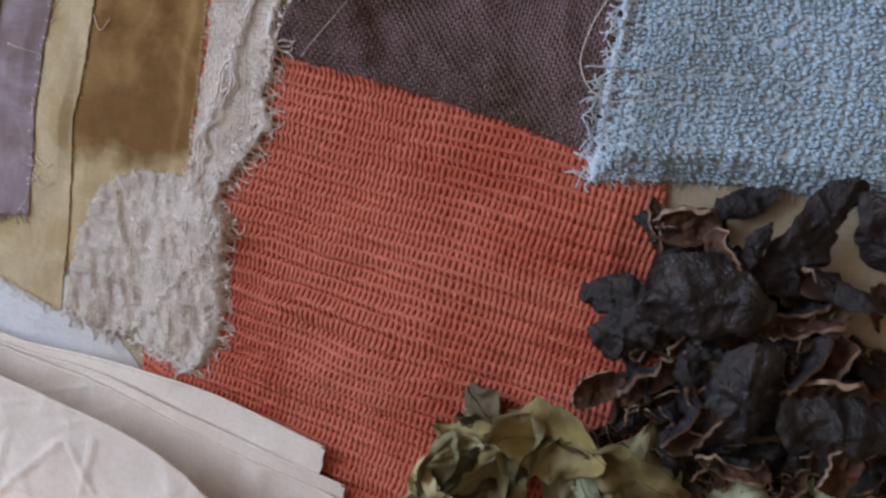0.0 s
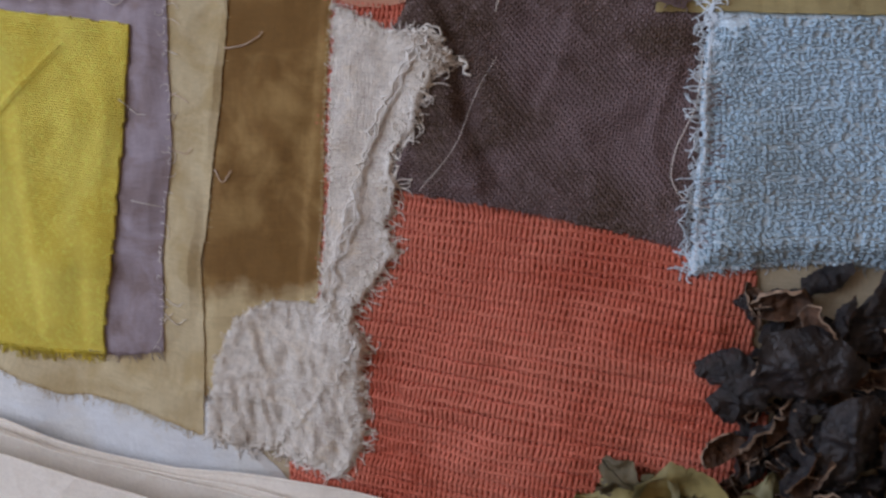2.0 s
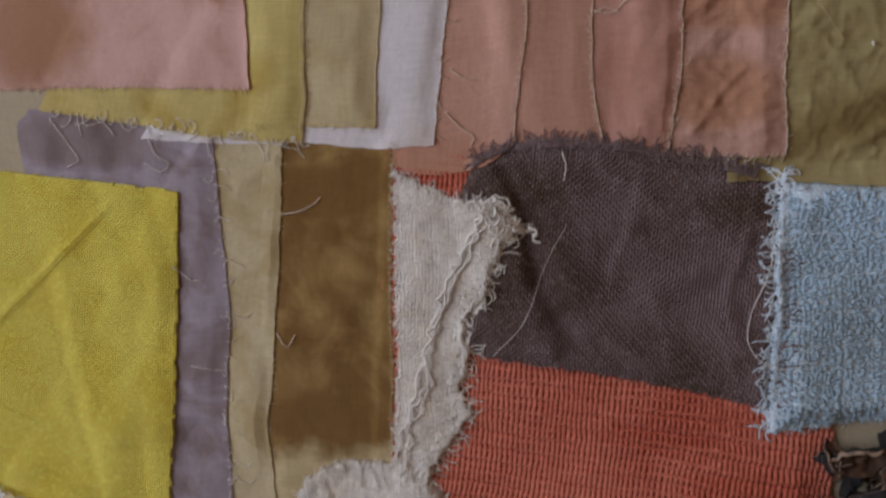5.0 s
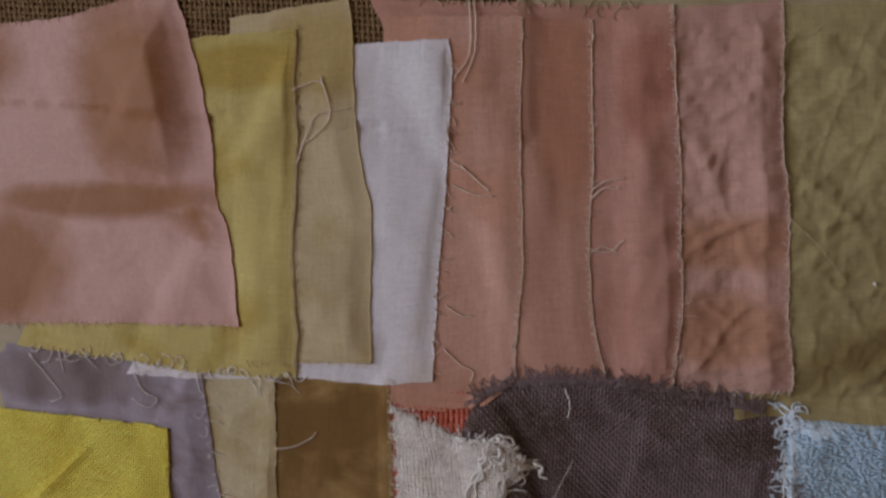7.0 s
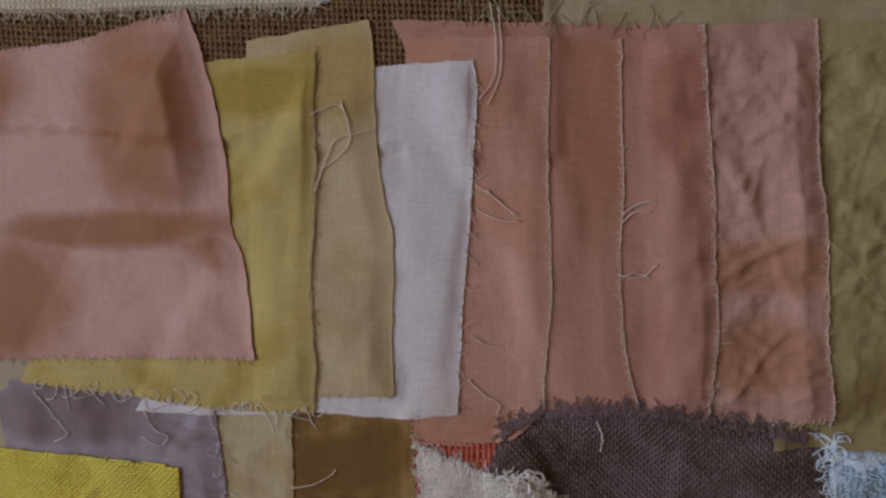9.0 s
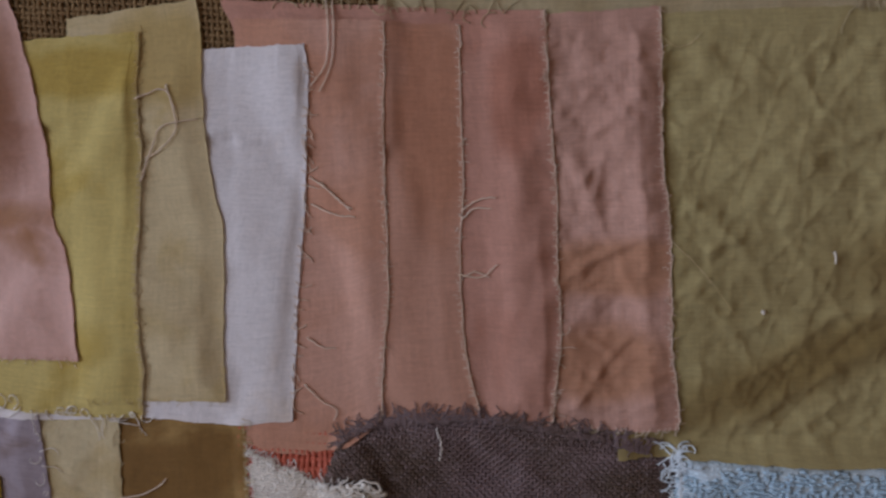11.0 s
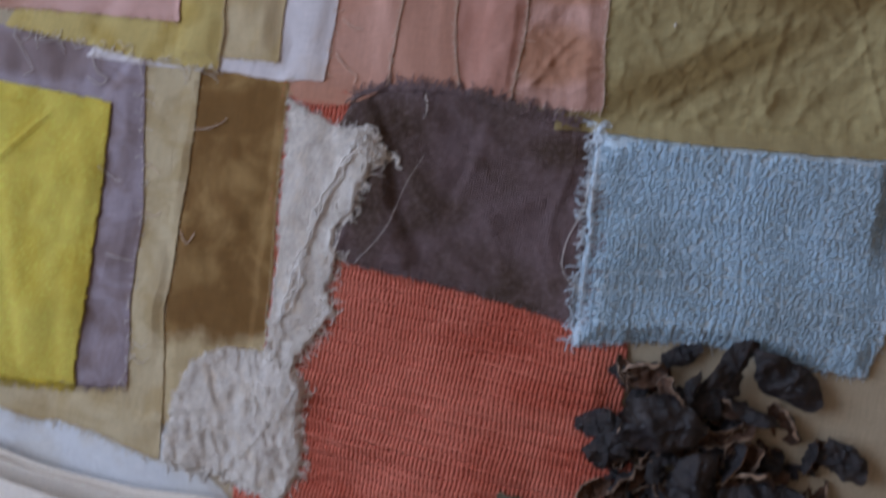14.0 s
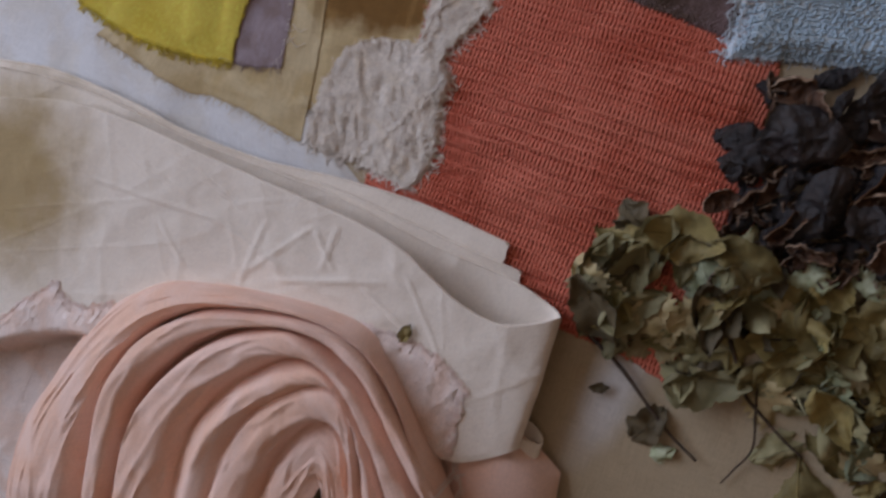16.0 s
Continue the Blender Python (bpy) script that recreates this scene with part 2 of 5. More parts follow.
M = {
    "coral": yarn_mat("coral_gauze_ground", (0.46, 0.082, 0.048), (0.36, 0.056, 0.032)),
    "coral_yarn": yarn_mat("coral_gauze_yarn", (0.66, 0.190, 0.122), (0.52, 0.110, 0.062), 16.0, [(40, -75, 26, 10), (58, -110, 18, 14), (10, -55, 30, 6)]),
    "yellow_yarn": yarn_mat("yellow_canvas_yarn", (0.90, 0.745, 0.145), (0.84, 0.65, 0.090), 22.0),
    "plum_yarn": yarn_mat("plum_linen_yarn", (0.225, 0.152, 0.150), (0.125, 0.078, 0.055), 22.0, [(-60, 48, 22, 14), (30, 45, 18, 8), (-64, 10, 12, 30)]),
    "towel_fray": plain_mat("pale_blue_cotton_ends", (0.84, 0.89, 0.93), (0.70, 0.78, 0.85), 60, 0.95, 0.0002, 0.1),
    "plum": yarn_mat("plum_linen_ground", (0.085, 0.052, 0.045), (0.060, 0.036, 0.026), 30.0),
    "towel": cloth_mat("blue_grey_terry", (0.62, 0.72, 0.79), (0.50, 0.56, 0.58), 25, pitch=(0.0022, 0.0018), depth=0.0003, gaps=0.4),
    "pile": plain_mat("terry_loops", (0.60, 0.77, 0.90), (0.46, 0.57, 0.64), 20, 0.95, 0.0002, 0.1),
    "yellow": cloth_mat("yellow_canvas", (0.70, 0.555, 0.065), (0.61, 0.44, 0.042), 26, (0.45, 0.68), (0.0014, 0.0014), 0.0008, 0.9),
    "mauve": cloth_mat("mauve_grey_cotton", (0.40, 0.325, 0.36), (0.27, 0.195, 0.19), 40, (0.42, 0.64), spots=[(-270, 68, 40, 14, 0)]),
    "ochre": cloth_mat("pale_ochre_muslin", (0.66, 0.53, 0.32), (0.55, 0.41, 0.21), 35, gaps=0.35),
    "brown": cloth_mat("brown_dyed_muslin", (0.38, 0.225, 0.075), (0.22, 0.11, 0.026), 26, (0.36, 0.60), gaps=0.3, fade=((0.60, 0.46, 0.25), 0.044, 0.060), spots=[(-145, -62, 40, 16, 0), (-155, 45, 40, 14, 0)]),
    "gauze": cloth_mat("raw_cheesecloth", (1.0, 0.90, 0.80), (0.96, 0.80, 0.62), 60, (0.48, 0.68), pitch=(0.0011, 0.0011), depth=0.0004, gaps=0.5, turn=3, fluff=0.3, open_weave=0.62),
    "strand": plain_mat("white_cotton_strand", (1.0, 0.92, 0.84), (0.95, 0.86, 0.76), 90, 0.95, 0.0003, 0.1),
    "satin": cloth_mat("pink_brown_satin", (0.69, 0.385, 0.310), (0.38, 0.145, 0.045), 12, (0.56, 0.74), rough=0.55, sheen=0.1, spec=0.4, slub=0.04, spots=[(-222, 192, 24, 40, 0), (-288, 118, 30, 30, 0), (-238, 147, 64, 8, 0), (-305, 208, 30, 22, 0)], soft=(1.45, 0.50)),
    "mustard": cloth_mat("mustard_cotton", (0.62, 0.475, 0.165), (0.50, 0.34, 0.075), 22, (0.48, 0.70), spots=[(-172, 200, 40, 9, 0)]),
    "khaki": cloth_mat("pale_khaki_cotton", (0.64, 0.50, 0.29), (0.53, 0.375, 0.15), 22, (0.45, 0.7), spots=[(-138, 205, 22, 18, 0)]),
    "lavender": cloth_mat("pale_lavender_cotton", (0.80, 0.725, 0.72), (0.74, 0.62, 0.55), 24, (0.5, 0.75)),
    "pink1": cloth_mat("salmon_cotton", (0.64, 0.348, 0.258), (0.59, 0.288, 0.188), 18),
    "pink2": cloth_mat("terracotta_cotton", (0.59, 0.305, 0.215), (0.50, 0.225, 0.135), 14, (0.52, 0.72), spots=[(-41, 180, 12, 42, 0)]),
    "pink3": cloth_mat("rose_brown_cotton", (0.56, 0.280, 0.208), (0.46, 0.195, 0.130), 20, (0.5, 0.72), spots=[(-10, 187, 10, 22, 0)]),
    "pink4": cloth_mat("crinkled_peach_cotton", (0.58, 0.325, 0.250), (0.48, 0.235, 0.140), 14, (0.55, 0.75), spots=[(22, 125, 30, 10, 0), (20, 90, 24, 14, 0)]),
    # spots paint in shade on slopes facing away from the window and beside strip4
    "olive": cloth_mat("olive_khaki_cotton", (0.43, 0.340, 0.155), (0.26, 0.175, 0.060), 9, (0.52, 0.78), soft=(1.8, 0.25), spots=[(140, 130, 45, 14, 12), (160, 180, 16, 30, -20), (90, 90, 60, 10, 25), (32, 130, 8, 90, 0)]),
    "beige": cloth_mat("beige_linen", (0.50, 0.40, 0.24), (0.44, 0.33, 0.18), 20, gaps=0.35),
    "burlap": plain_mat("jute_burlap", (0.34, 0.215, 0.105), (0.24, 0.14, 0.065), 120, 0.95, 0.0004, 0.1),
    # dark sheet below the jute yarns: shade of the gaps put into colour
    "burlap_dark": plain_mat("burlap_gap_shade", (0.10, 0.06, 0.03), (0.07, 0.04, 0.02), 120, 0.95, 0.0003, 0.1),
    "cream": cloth_mat("cream_open_weave", (0.66, 0.56, 0.42), (0.52, 0.38, 0.17), 18, (0.45, 0.7), (0.0022, 0.0022), 0.0006, 0.8),
    "white": cloth_mat("white_cotton", (0.84, 0.84, 0.86), (0.80, 0.77, 0.74), 20),
    "muslin": cloth_mat("cream_muslin", (0.98, 0.88, 0.77), (0.50, 0.37, 0.19), 10, (0.66, 1.05), soft=(1.6, 0.4), sheen=0.1, slub=0.05, gaps=0.12, spots=[(-352, -222, 52, 56, 0)]),
    "pink": cloth_mat("blush_pink_cotton", (0.97, 0.675, 0.56), (0.95, 0.60, 0.45), 16, sheen=0.2, slub=0.05, gaps=0.1),
    "pink_pale": cloth_mat("pale_pink_gauze", (0.96, 0.82, 0.76), (0.94, 0.73, 0.63), 30, gaps=0.3),
    # the spot paints a pale reflection of light into the cloth's colour
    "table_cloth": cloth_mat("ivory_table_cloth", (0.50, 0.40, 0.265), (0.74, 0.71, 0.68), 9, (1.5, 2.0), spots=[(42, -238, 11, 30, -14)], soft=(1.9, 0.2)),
    "thread": plain_mat("pale_sewing_thread", (0.92, 0.74, 0.60), (0.86, 0.66, 0.50), 90, 0.9, 0.0002, 0.1),
    "husk": plain_mat("dark_husk", (0.019, 0.016, 0.019), (0.046, 0.033, 0.030), 120, 0.42, 0.0034, 0.6),
    "husk_in": plain_mat("husk_lining", (0.135, 0.066, 0.036), (0.060, 0.031, 0.019), 140, 0.7, 0.0009),
    "husk_rim": plain_mat("torn_husk_edge", (0.46, 0.31, 0.21), (0.045, 0.028, 0.020), 110, 0.85, 0.0006),
    "leaf1": plain_mat("dry_olive_leaf", (0.35, 0.275, 0.105), (0.21, 0.165, 0.065), 90, 0.6, 0.0009, vary=0.35),
    "leaf2": plain_mat("dry_grey_green_leaf", (0.36, 0.32, 0.175), (0.25, 0.225, 0.110), 90, 0.6, 0.0009, vary=0.35),
    "leaf3": plain_mat("dry_tan_leaf", (0.52, 0.42, 0.235), (0.39, 0.31, 0.15), 90, 0.6, 0.0009, vary=0.35),
    "leaf4": plain_mat("pale_green_leaf", (0.52, 0.56, 0.39), (0.38, 0.42, 0.25), 90, 0.6, 0.0009, vary=0.35),
    "leaf5": plain_mat("dark_brown_leaf", (0.13, 0.10, 0.055), (0.085, 0.065, 0.036), 90, 0.6, 0.0009, vary=0.35),
    "twig": plain_mat("dark_twig", (0.060, 0.040, 0.030), (0.11, 0.075, 0.05), 200, 0.85, 0.0005),
    "wall": plain_mat("warm_plaster", (0.72, 0.52, 0.34), (0.68, 0.48, 0.31), 3, 0.9, 0.002),
    "ceil": plain_mat("ceiling_paint", (0.78, 0.62, 0.46), (0.74, 0.58, 0.43), 3, 0.9, 0.002),
    "wood": plain_mat("oak_boards", (0.26, 0.15, 0.075), (0.18, 0.10, 0.05), 6, 0.55, 0.001, grain=(1.0, 8.0, 1.0)),
    "frame": plain_mat("white_window_paint", (0.78, 0.77, 0.74), (0.74, 0.73, 0.70), 8, 0.5, 0.0005),
}
glass = Tree("window_glass")
glass.b.inputs["Transmission Weight"].default_value = 1.0
M["glass"] = glass.end((0.95, 0.97, 0.97), 0.02)


# ---- mesh helpers ----
def mesh_of(name, verts, faces, mats, uvs=None, smooth=True, which=None):
    me = bpy.data.meshes.new(name)
    me.from_pydata([tuple(map(float, v)) for v in verts], [], faces)
    for m in mats if isinstance(mats, (list, tuple)) else [mats]:
        me.materials.append(m)
    me.polygons.foreach_set("use_smooth", [smooth] * len(faces))
    if which is not None:
        me.polygons.foreach_set("material_index", which)
    if uvs is not None:
        layer = me.uv_layers.new(name="UVMap")
        idx = np.empty(len(me.loops), np.int32)
        me.loops.foreach_get("vertex_index", idx)
        layer.data.foreach_set("uv", np.asarray(uvs, np.float32)[idx].ravel())
    me.update()
    return me


def thing(name, me, label, category, group="", kind=""):
    return tagged(new(name, me), label, category, group, kind)


def part(name, me, parent, label="", kind=""):
    ob = new(name, me)
    ob.parent = parent
    return tagged(ob, label, "", "", kind)


def box_mesh(name, lo, hi, material, bevel=0.0):
    bm = bmesh.new()
    bmesh.ops.create_cube(bm, size=1.0)
    for v in bm.verts:
        v.co = Vector([(a + b) / 2 + c * (b - a) for a, b, c in zip(lo, hi, v.co)])
    if bevel:
        bmesh.ops.bevel(bm, geom=bm.edges[:], offset=bevel, segments=2, affect="EDGES")
    me = bpy.data.meshes.new(name)
    bm.to_mesh(me)
    bm.free()
    me.materials.append(material)
    return me


rng = np.random.default_rng(7)
LATTICE = rng.random((8, 256, 256))


def vnoise(x, y, seed=0):
    """Smooth value noise in 0..1 on arrays."""
    lat = LATTICE[seed % 8]
    x, y = x + 37.7 * seed, y + 11.3 * seed
    i, j = np.floor(x).astype(int), np.floor(y).astype(int)
    fx, fy = x - i, y - j
    fx, fy = fx * fx * (3 - 2 * fx), fy * fy * (3 - 2 * fy)
    at = lambda a, b: lat[a % 256, b % 256]
    return (at(i, j) * (1 - fx) + at(i + 1, j) * fx) * (1 - fy) + (at(i, j + 1) * (1 - fx) + at(i + 1, j + 1) * fx) * fy


def fbm(x, y, seed=0, octaves=3):
    total, amp = 0.0, 0.5
    for k in range(octaves):
        total = total + amp * vnoise(x * 2**k, y * 2**k, seed + k)
        amp *= 0.5
    return total / (1 - 0.5**octaves)


def ridge(x, y, seed=0):
    """Sharp creases: 1 on thin lines, falling off to both sides."""
    return np.clip(1 - np.abs(2 * fbm(x, y, seed, 2) - 1) * 5, 0, 1)


def crumple(x, y, scale, seed=0):
    """Sharp, mostly straight creases running several ways, 0..1."""
    total = 0.0
    for k, ang in enumerate((0.5, 1.15, 2.3, -0.2)):
        c, s = math.cos(ang + seed), math.sin(ang + seed)
        n = fbm((c * x + s * y) * scale, (c * y - s * x) * scale * 0.38, seed + 3 * k, 2)
        total = total + np.clip(1 - np.abs(2 * n - 1) * 3.0, 0, 1) ** 1.3 * (0.5, 0.35, 0.35, 0.25)[k]
    return total


def sharp(x, y, scale, seed=0):
    """Thin straight press folds."""
    total = 0.0
    for k, ang in enumerate((0.35, 1.9, -0.9)):
        c, s = math.cos(ang), math.sin(ang)
        n = vnoise((c * x + s * y) * scale, (c * y - s * x) * scale * 0.16, seed + k)
        total = total + np.clip(1 - np.abs(2 * n - 1) * 9, 0, 1)
    return total


def crease_line(x, y, a, b, width):
    """A straight press fold between two places (mm), 0..1."""
    a, b = np.array(a) / 1000, np.array(b) / 1000
    d = b - a
    w = np.clip(((x - a[0]) * d[0] + (y - a[1]) * d[1]) / (d @ d), 0, 1)
    far = np.hypot(x - a[0] - w * d[0], y - a[1] - w * d[1])
    return np.exp(-(far / (width / 1000)) ** 2) * np.clip(np.minimum(w, 1 - w) * 8, 0, 1)


def spline(points, n):
    """n points at even steps along a smooth curve through the given ones."""
    p = np.asarray(points, float)
    if len(p) > 2:
        q = np.vstack([2 * p[0] - p[1], p, 2 * p[-1] - p[-2]])
        s = np.linspace(0, 1, 16, endpoint=False)[:, None]
        fine = []
        for a, b, c, d in zip(q, q[1:], q[2:], q[3:]):
            fine.append(0.5 * (2 * b + (c - a) * s + (2 * a - 5 * b + 4 * c - d) * s**2 + (3 * b - a - 3 * c + d) * s**3))
        p = np.vstack(fine + [p[-1:]])
    run = np.r_[0, np.cumsum(np.linalg.norm(np.diff(p, axis=0), axis=1))]
    return np.stack([np.interp(np.linspace(0, run[-1], n), run, c) for c in p.T], 1)


# ---- heights of all that lies on the table, so that each layer rests on those below ----
X0, Y0, CELL, SIZE = -0.62, -0.62, 0.001, 1100
HEIGHT = np.zeros((SIZE, SIZE))


def sample(grid, x, y):
    fx, fy = np.clip((x - X0) / CELL, 0, SIZE - 2), np.clip((y - Y0) / CELL, 0, SIZE - 2)
    i, j = fx.astype(int), fy.astype(int)
    fx, fy = fx - i, fy - j
    return (grid[j, i] * (1 - fx) + grid[j, i + 1] * fx) * (1 - fy) + (grid[j + 1, i] * (1 - fx) + grid[j + 1, i + 1] * fx) * fy


def spread(grid, r, blur):
    """The heights widened by r cells and then softened."""
    g = grid.copy()
    for axis in (0, 1):
        g = np.max([np.roll(g, k, axis) for k in range(-r, r + 1)], axis=0)
    for _ in range(2):
        for axis in (0, 1):
            g = np.mean([np.roll(g, k, axis) for k in range(-blur, blur + 1)], axis=0)
    return np.maximum(g, grid) if r < 3 else g


def lay(x, y, z):
    """Record a sheet (2D arrays) in HEIGHT."""
    for _ in range(2):
        x, y, z = ([np.insert(a, range(1, a.shape[0]), (a[1:] + a[:-1]) / 2, 0) for a in (x, y, z)])
        x, y, z = ([np.insert(a, range(1, a.shape[1]), (a[:, 1:] + a[:, :-1]) / 2, 1) for a in (x, y, z)])
    i = np.clip(((x - X0) / CELL).round().astype(int), 0, SIZE - 1)
    j = np.clip(((y - Y0) / CELL).round().astype(int), 0, SIZE - 1)
    np.maximum.at(HEIGHT, (j, i), z)


def grid_faces(nv, nu):
    k = np.arange(nv * nu).reshape(nv, nu)
    return np.stack([k[:-1, :-1], k[:-1, 1:], k[1:, 1:], k[1:, :-1]], -1).reshape(-1, 4).tolist()


def sheet_object(name, x, y, z, material, label, category, thick, width, height, parent=None):
    nv, nu = x.shape
    uu, vv = np.meshgrid(np.linspace(0, width, nu), np.linspace(0, height, nv))
    me = mesh_of(name, np.stack([x, y, z], -1).reshape(-1, 3), grid_faces(nv, nu), material, np.stack([uu, vv], -1).reshape(-1, 2))
    ob = part(name, me, parent, label) if parent else thing(name, me, label, category)
    mod = ob.modifiers.new("thickness", "SOLIDIFY")
    mod.thickness, mod.offset = thick, -1.0
    if name != "table_cloth":
        cut = ob.modifiers.new("crisp_edges", "EDGE_SPLIT")
        cut.split_angle = radians(60)
    return ob


SIDES = {}


def cloth(key, material, label, bottom, top, right=(), left=(), step=1.6, thick=0.00022, wave=(0.0006, 25.0), crease=(0.0, 30.0), crinkle=(0.0, 200.0),
          ragged=0.0004, stretch=(1.0, 1.0), folds=None, name="fabric_swatch", category="fabric swatch", drape=(1, 1), rim=9.0):
    """A flat cloth between four sides (millimetres; sides run left to right and bottom to top), laid over all that is there already."""
    seed = len(SIDES) * 3 + 1
    b, t = list(bottom), list(top)
    r, l = [b[-1], *right, t[-1]], [b[0], *left, t[0]]
    long = lambda p: np.linalg.norm(np.diff(np.array(p, float), axis=0), axis=1).sum()
    w, h = max(long(b), long(t)), max(long(l), long(r))
    nu, nv = int(w / step) + 2, int(h / step) + 2
    B, T, L, R = (spline(s, n) / 1000 for s, n in ((b, nu), (t, nu), (l, nv), (r, nv)))
    for k, S in enumerate((B, T, L, R)):
        s = np.arange(len(S)) * step / 1000
        S += ragged * np.stack([vnoise(s * 500, s * 0 + k, seed) - 0.5, vnoise(s * 500, s * 0 + k + 5, seed + 1) - 0.5], 1) * 2
        S += 1.3 * ragged * np.stack([vnoise(s * 90, s * 0 + k, seed + 2) - 0.5, vnoise(s * 90, s * 0 + k + 7, seed) - 0.5], 1)
    L[0], L[-1], R[0], R[-1] = B[0], T[0], B[-1], T[-1]
    u, v = np.linspace(0, 1, nu)[None, :, None], np.linspace(0, 1, nv)[:, None, None]
    P = (1 - v) * B[None] + v * T[None] + (1 - u) * L[:, None] + u * R[:, None]
    P -= (1 - u) * (1 - v) * B[0] + u * (1 - v) * B[-1] + (1 - u) * v * T[0] + u * v * T[-1]
    x, y = P[..., 0], P[..., 1]
    z = sample(spread(HEIGHT, *drape), x, y) + thick + 0.00008
    sx, sy = stretch
    relief = wave[0] * 1.7 * np.clip(fbm(x * wave[1] * sx, y * wave[1] * sy, seed) - 0.40, 0, 1)
    relief = relief + crease[0] * crumple(x * sx, y * sy, crease[1], seed + 1)
    relief = relief + crinkle[0] * fbm(x * crinkle[1] * sx, y * crinkle[1] * sy, seed + 2, 3)
    if folds is not None:
        relief = relief + folds(x, y, u[..., 0], v[..., 0])
    inset = np.minimum(np.minimum(u, 1 - u)[..., 0] * w, np.minimum(v, 1 - v)[..., 0] * h) / rim
    z = z + relief * (0.05 + 0.95 * np.clip(inset, 0, 1) ** 1.3)
    ob = sheet_object(name, x, y, z, material, label, category, thick, w / 1000, h / 1000)
    lay(x, y, z)
    SIDES[key] = {"bottom": B, "top": T, "left": L, "right": R, "object": ob, "centre": P.reshape(-1, 2).mean(0), "plan": (x, y)}
    return ob


def tubes(name, lines, radius, material, parent, label="", sides=4, kind="", taper=0.7):
    """Threads: one mesh of thin tubes along lines of 3D points."""
    verts, faces = [], []
    ring = [(math.cos(2 * math.pi * k / sides), math.sin(2 * math.pi * k / sides)) for k in range(sides)]
    for line in lines:
        p = np.asarray(line, float)
        d = np.gradient(p, axis=0)
        d /= np.linalg.norm(d, axis=1)[:, None] + 1e-9
        a = np.cross(d, (0.13, 0.21, 1.0))
        a /= np.linalg.norm(a, axis=1)[:, None] + 1e-9
        c = np.cross(d, a)
        k0 = len(verts)
        r = radius * (1 - (1 - taper) * np.arange(len(p)) / (len(p) - 1))
        ca, sa = np.array(ring).T
        verts += (p[:, None] + r[:, None, None] * (ca[None, :, None] * a[:, None] + sa[None, :, None] * c[:, None])).reshape(-1, 3).tolist()
        for i in range(len(p) - 1):
            for k in range(sides):
                n = (k + 1) % sides
                faces.append((k0 + i * sides + k, k0 + i * sides + n, k0 + (i + 1) * sides + n, k0 + (i + 1) * sides + k))
        faces += [tuple(k0 + k for k in reversed(range(sides))), tuple(k0 + (len(p) - 1) * sides + k for k in range(sides))]
    me = mesh_of(name, verts, faces, material)
    return part(name, me, parent, label, kind) if parent else me


def on_top(xy, lift=0.0004):
    xy = np.asarray(xy, float)
    return np.c_[xy, sample(HEIGHT, xy[:, 0], xy[:, 1]) + lift]


def fringe(key, side, lo, hi, length, every, radius, material, label="", lean=0.0, curl=0.4, inside=0.0015, name="frayed_edge"):
    """Loose thread ends standing out of one side of a cloth, between two fractions of that side."""
    s = SIDES[key]
    edge = s[side]
    run = np.r_[0, np.cumsum(np.linalg.norm(np.diff(edge, axis=0), axis=1))]
    lines = []
    q = lo * run[-1]
    while q < hi * run[-1]:
        p = np.array([np.interp(q, run, edge[:, 0]), np.interp(q, run, edge[:, 1])])
        e = np.array([np.interp(q + 0.001, run, edge[:, 0]), np.interp(q + 0.001, run, edge[:, 1])]) - np.array(
            [np.interp(q - 0.001, run, edge[:, 0]), np.interp(q - 0.001, run, edge[:, 1])])
        e /= np.linalg.norm(e) + 1e-9
        n = np.array([e[1], -e[0]])
        if n @ (p - s["centre"]) < 0:
            n = -n
        a = rng.normal(lean, 0.35)
        n = n * math.cos(a) + e * math.sin(a)
        m = np.array([-n[1], n[0]])
        far = length * rng.uniform(0.35, 1.25)
        bend = rng.normal(0, curl * 1.6)
        w = np.linspace(0, 1, 9)
        head = bend * w * 1.5 + 0.35 * np.sin(w * 6 + rng.uniform(0, 6))
        move = np.cos(head)[:, None] * n + np.sin(head)[:, None] * m
        xy = p - n * inside + np.cumsum(np.vstack([np.zeros(2), move[1:] * (far + inside) / 8]), 0)
        w = w[:, None]
        line = on_top(xy, radius + 0.0001)
        line[:, 2] += far * 0.04 * np.sin(math.pi * w[:, 0]) * rng.random()
        lines.append(line)
        q += every * rng.uniform(0.4, 1.6)
    return tubes(name, lines, radius, material, s["object"], label, kind="stuff")


def loose(parent, points, radius, material, label="", lift=0.0006, n=24, name="loose_thread", wander=0.0004):
    """One long thread lying along a line (millimetres)."""
    xy = spline(points, n) / 1000
    shift = len(bpy.data.meshes)
    xy = xy + wander * np.stack([vnoise(np.arange(n) * 0.6, xy[:, 0] * 0 + shift, 3) - 0.5, vnoise(np.arange(n) * 0.6, xy[:, 0] * 0 + shift, 4) - 0.5], 1)
    line = on_top(xy, lift)
    line[:, 2] = np.maximum(line[:, 2], np.convolve(np.pad(line[:, 2], 2, "edge"), np.ones(5) / 5, "valid"))
    return tubes(name, [line], radius, material, parent, label)


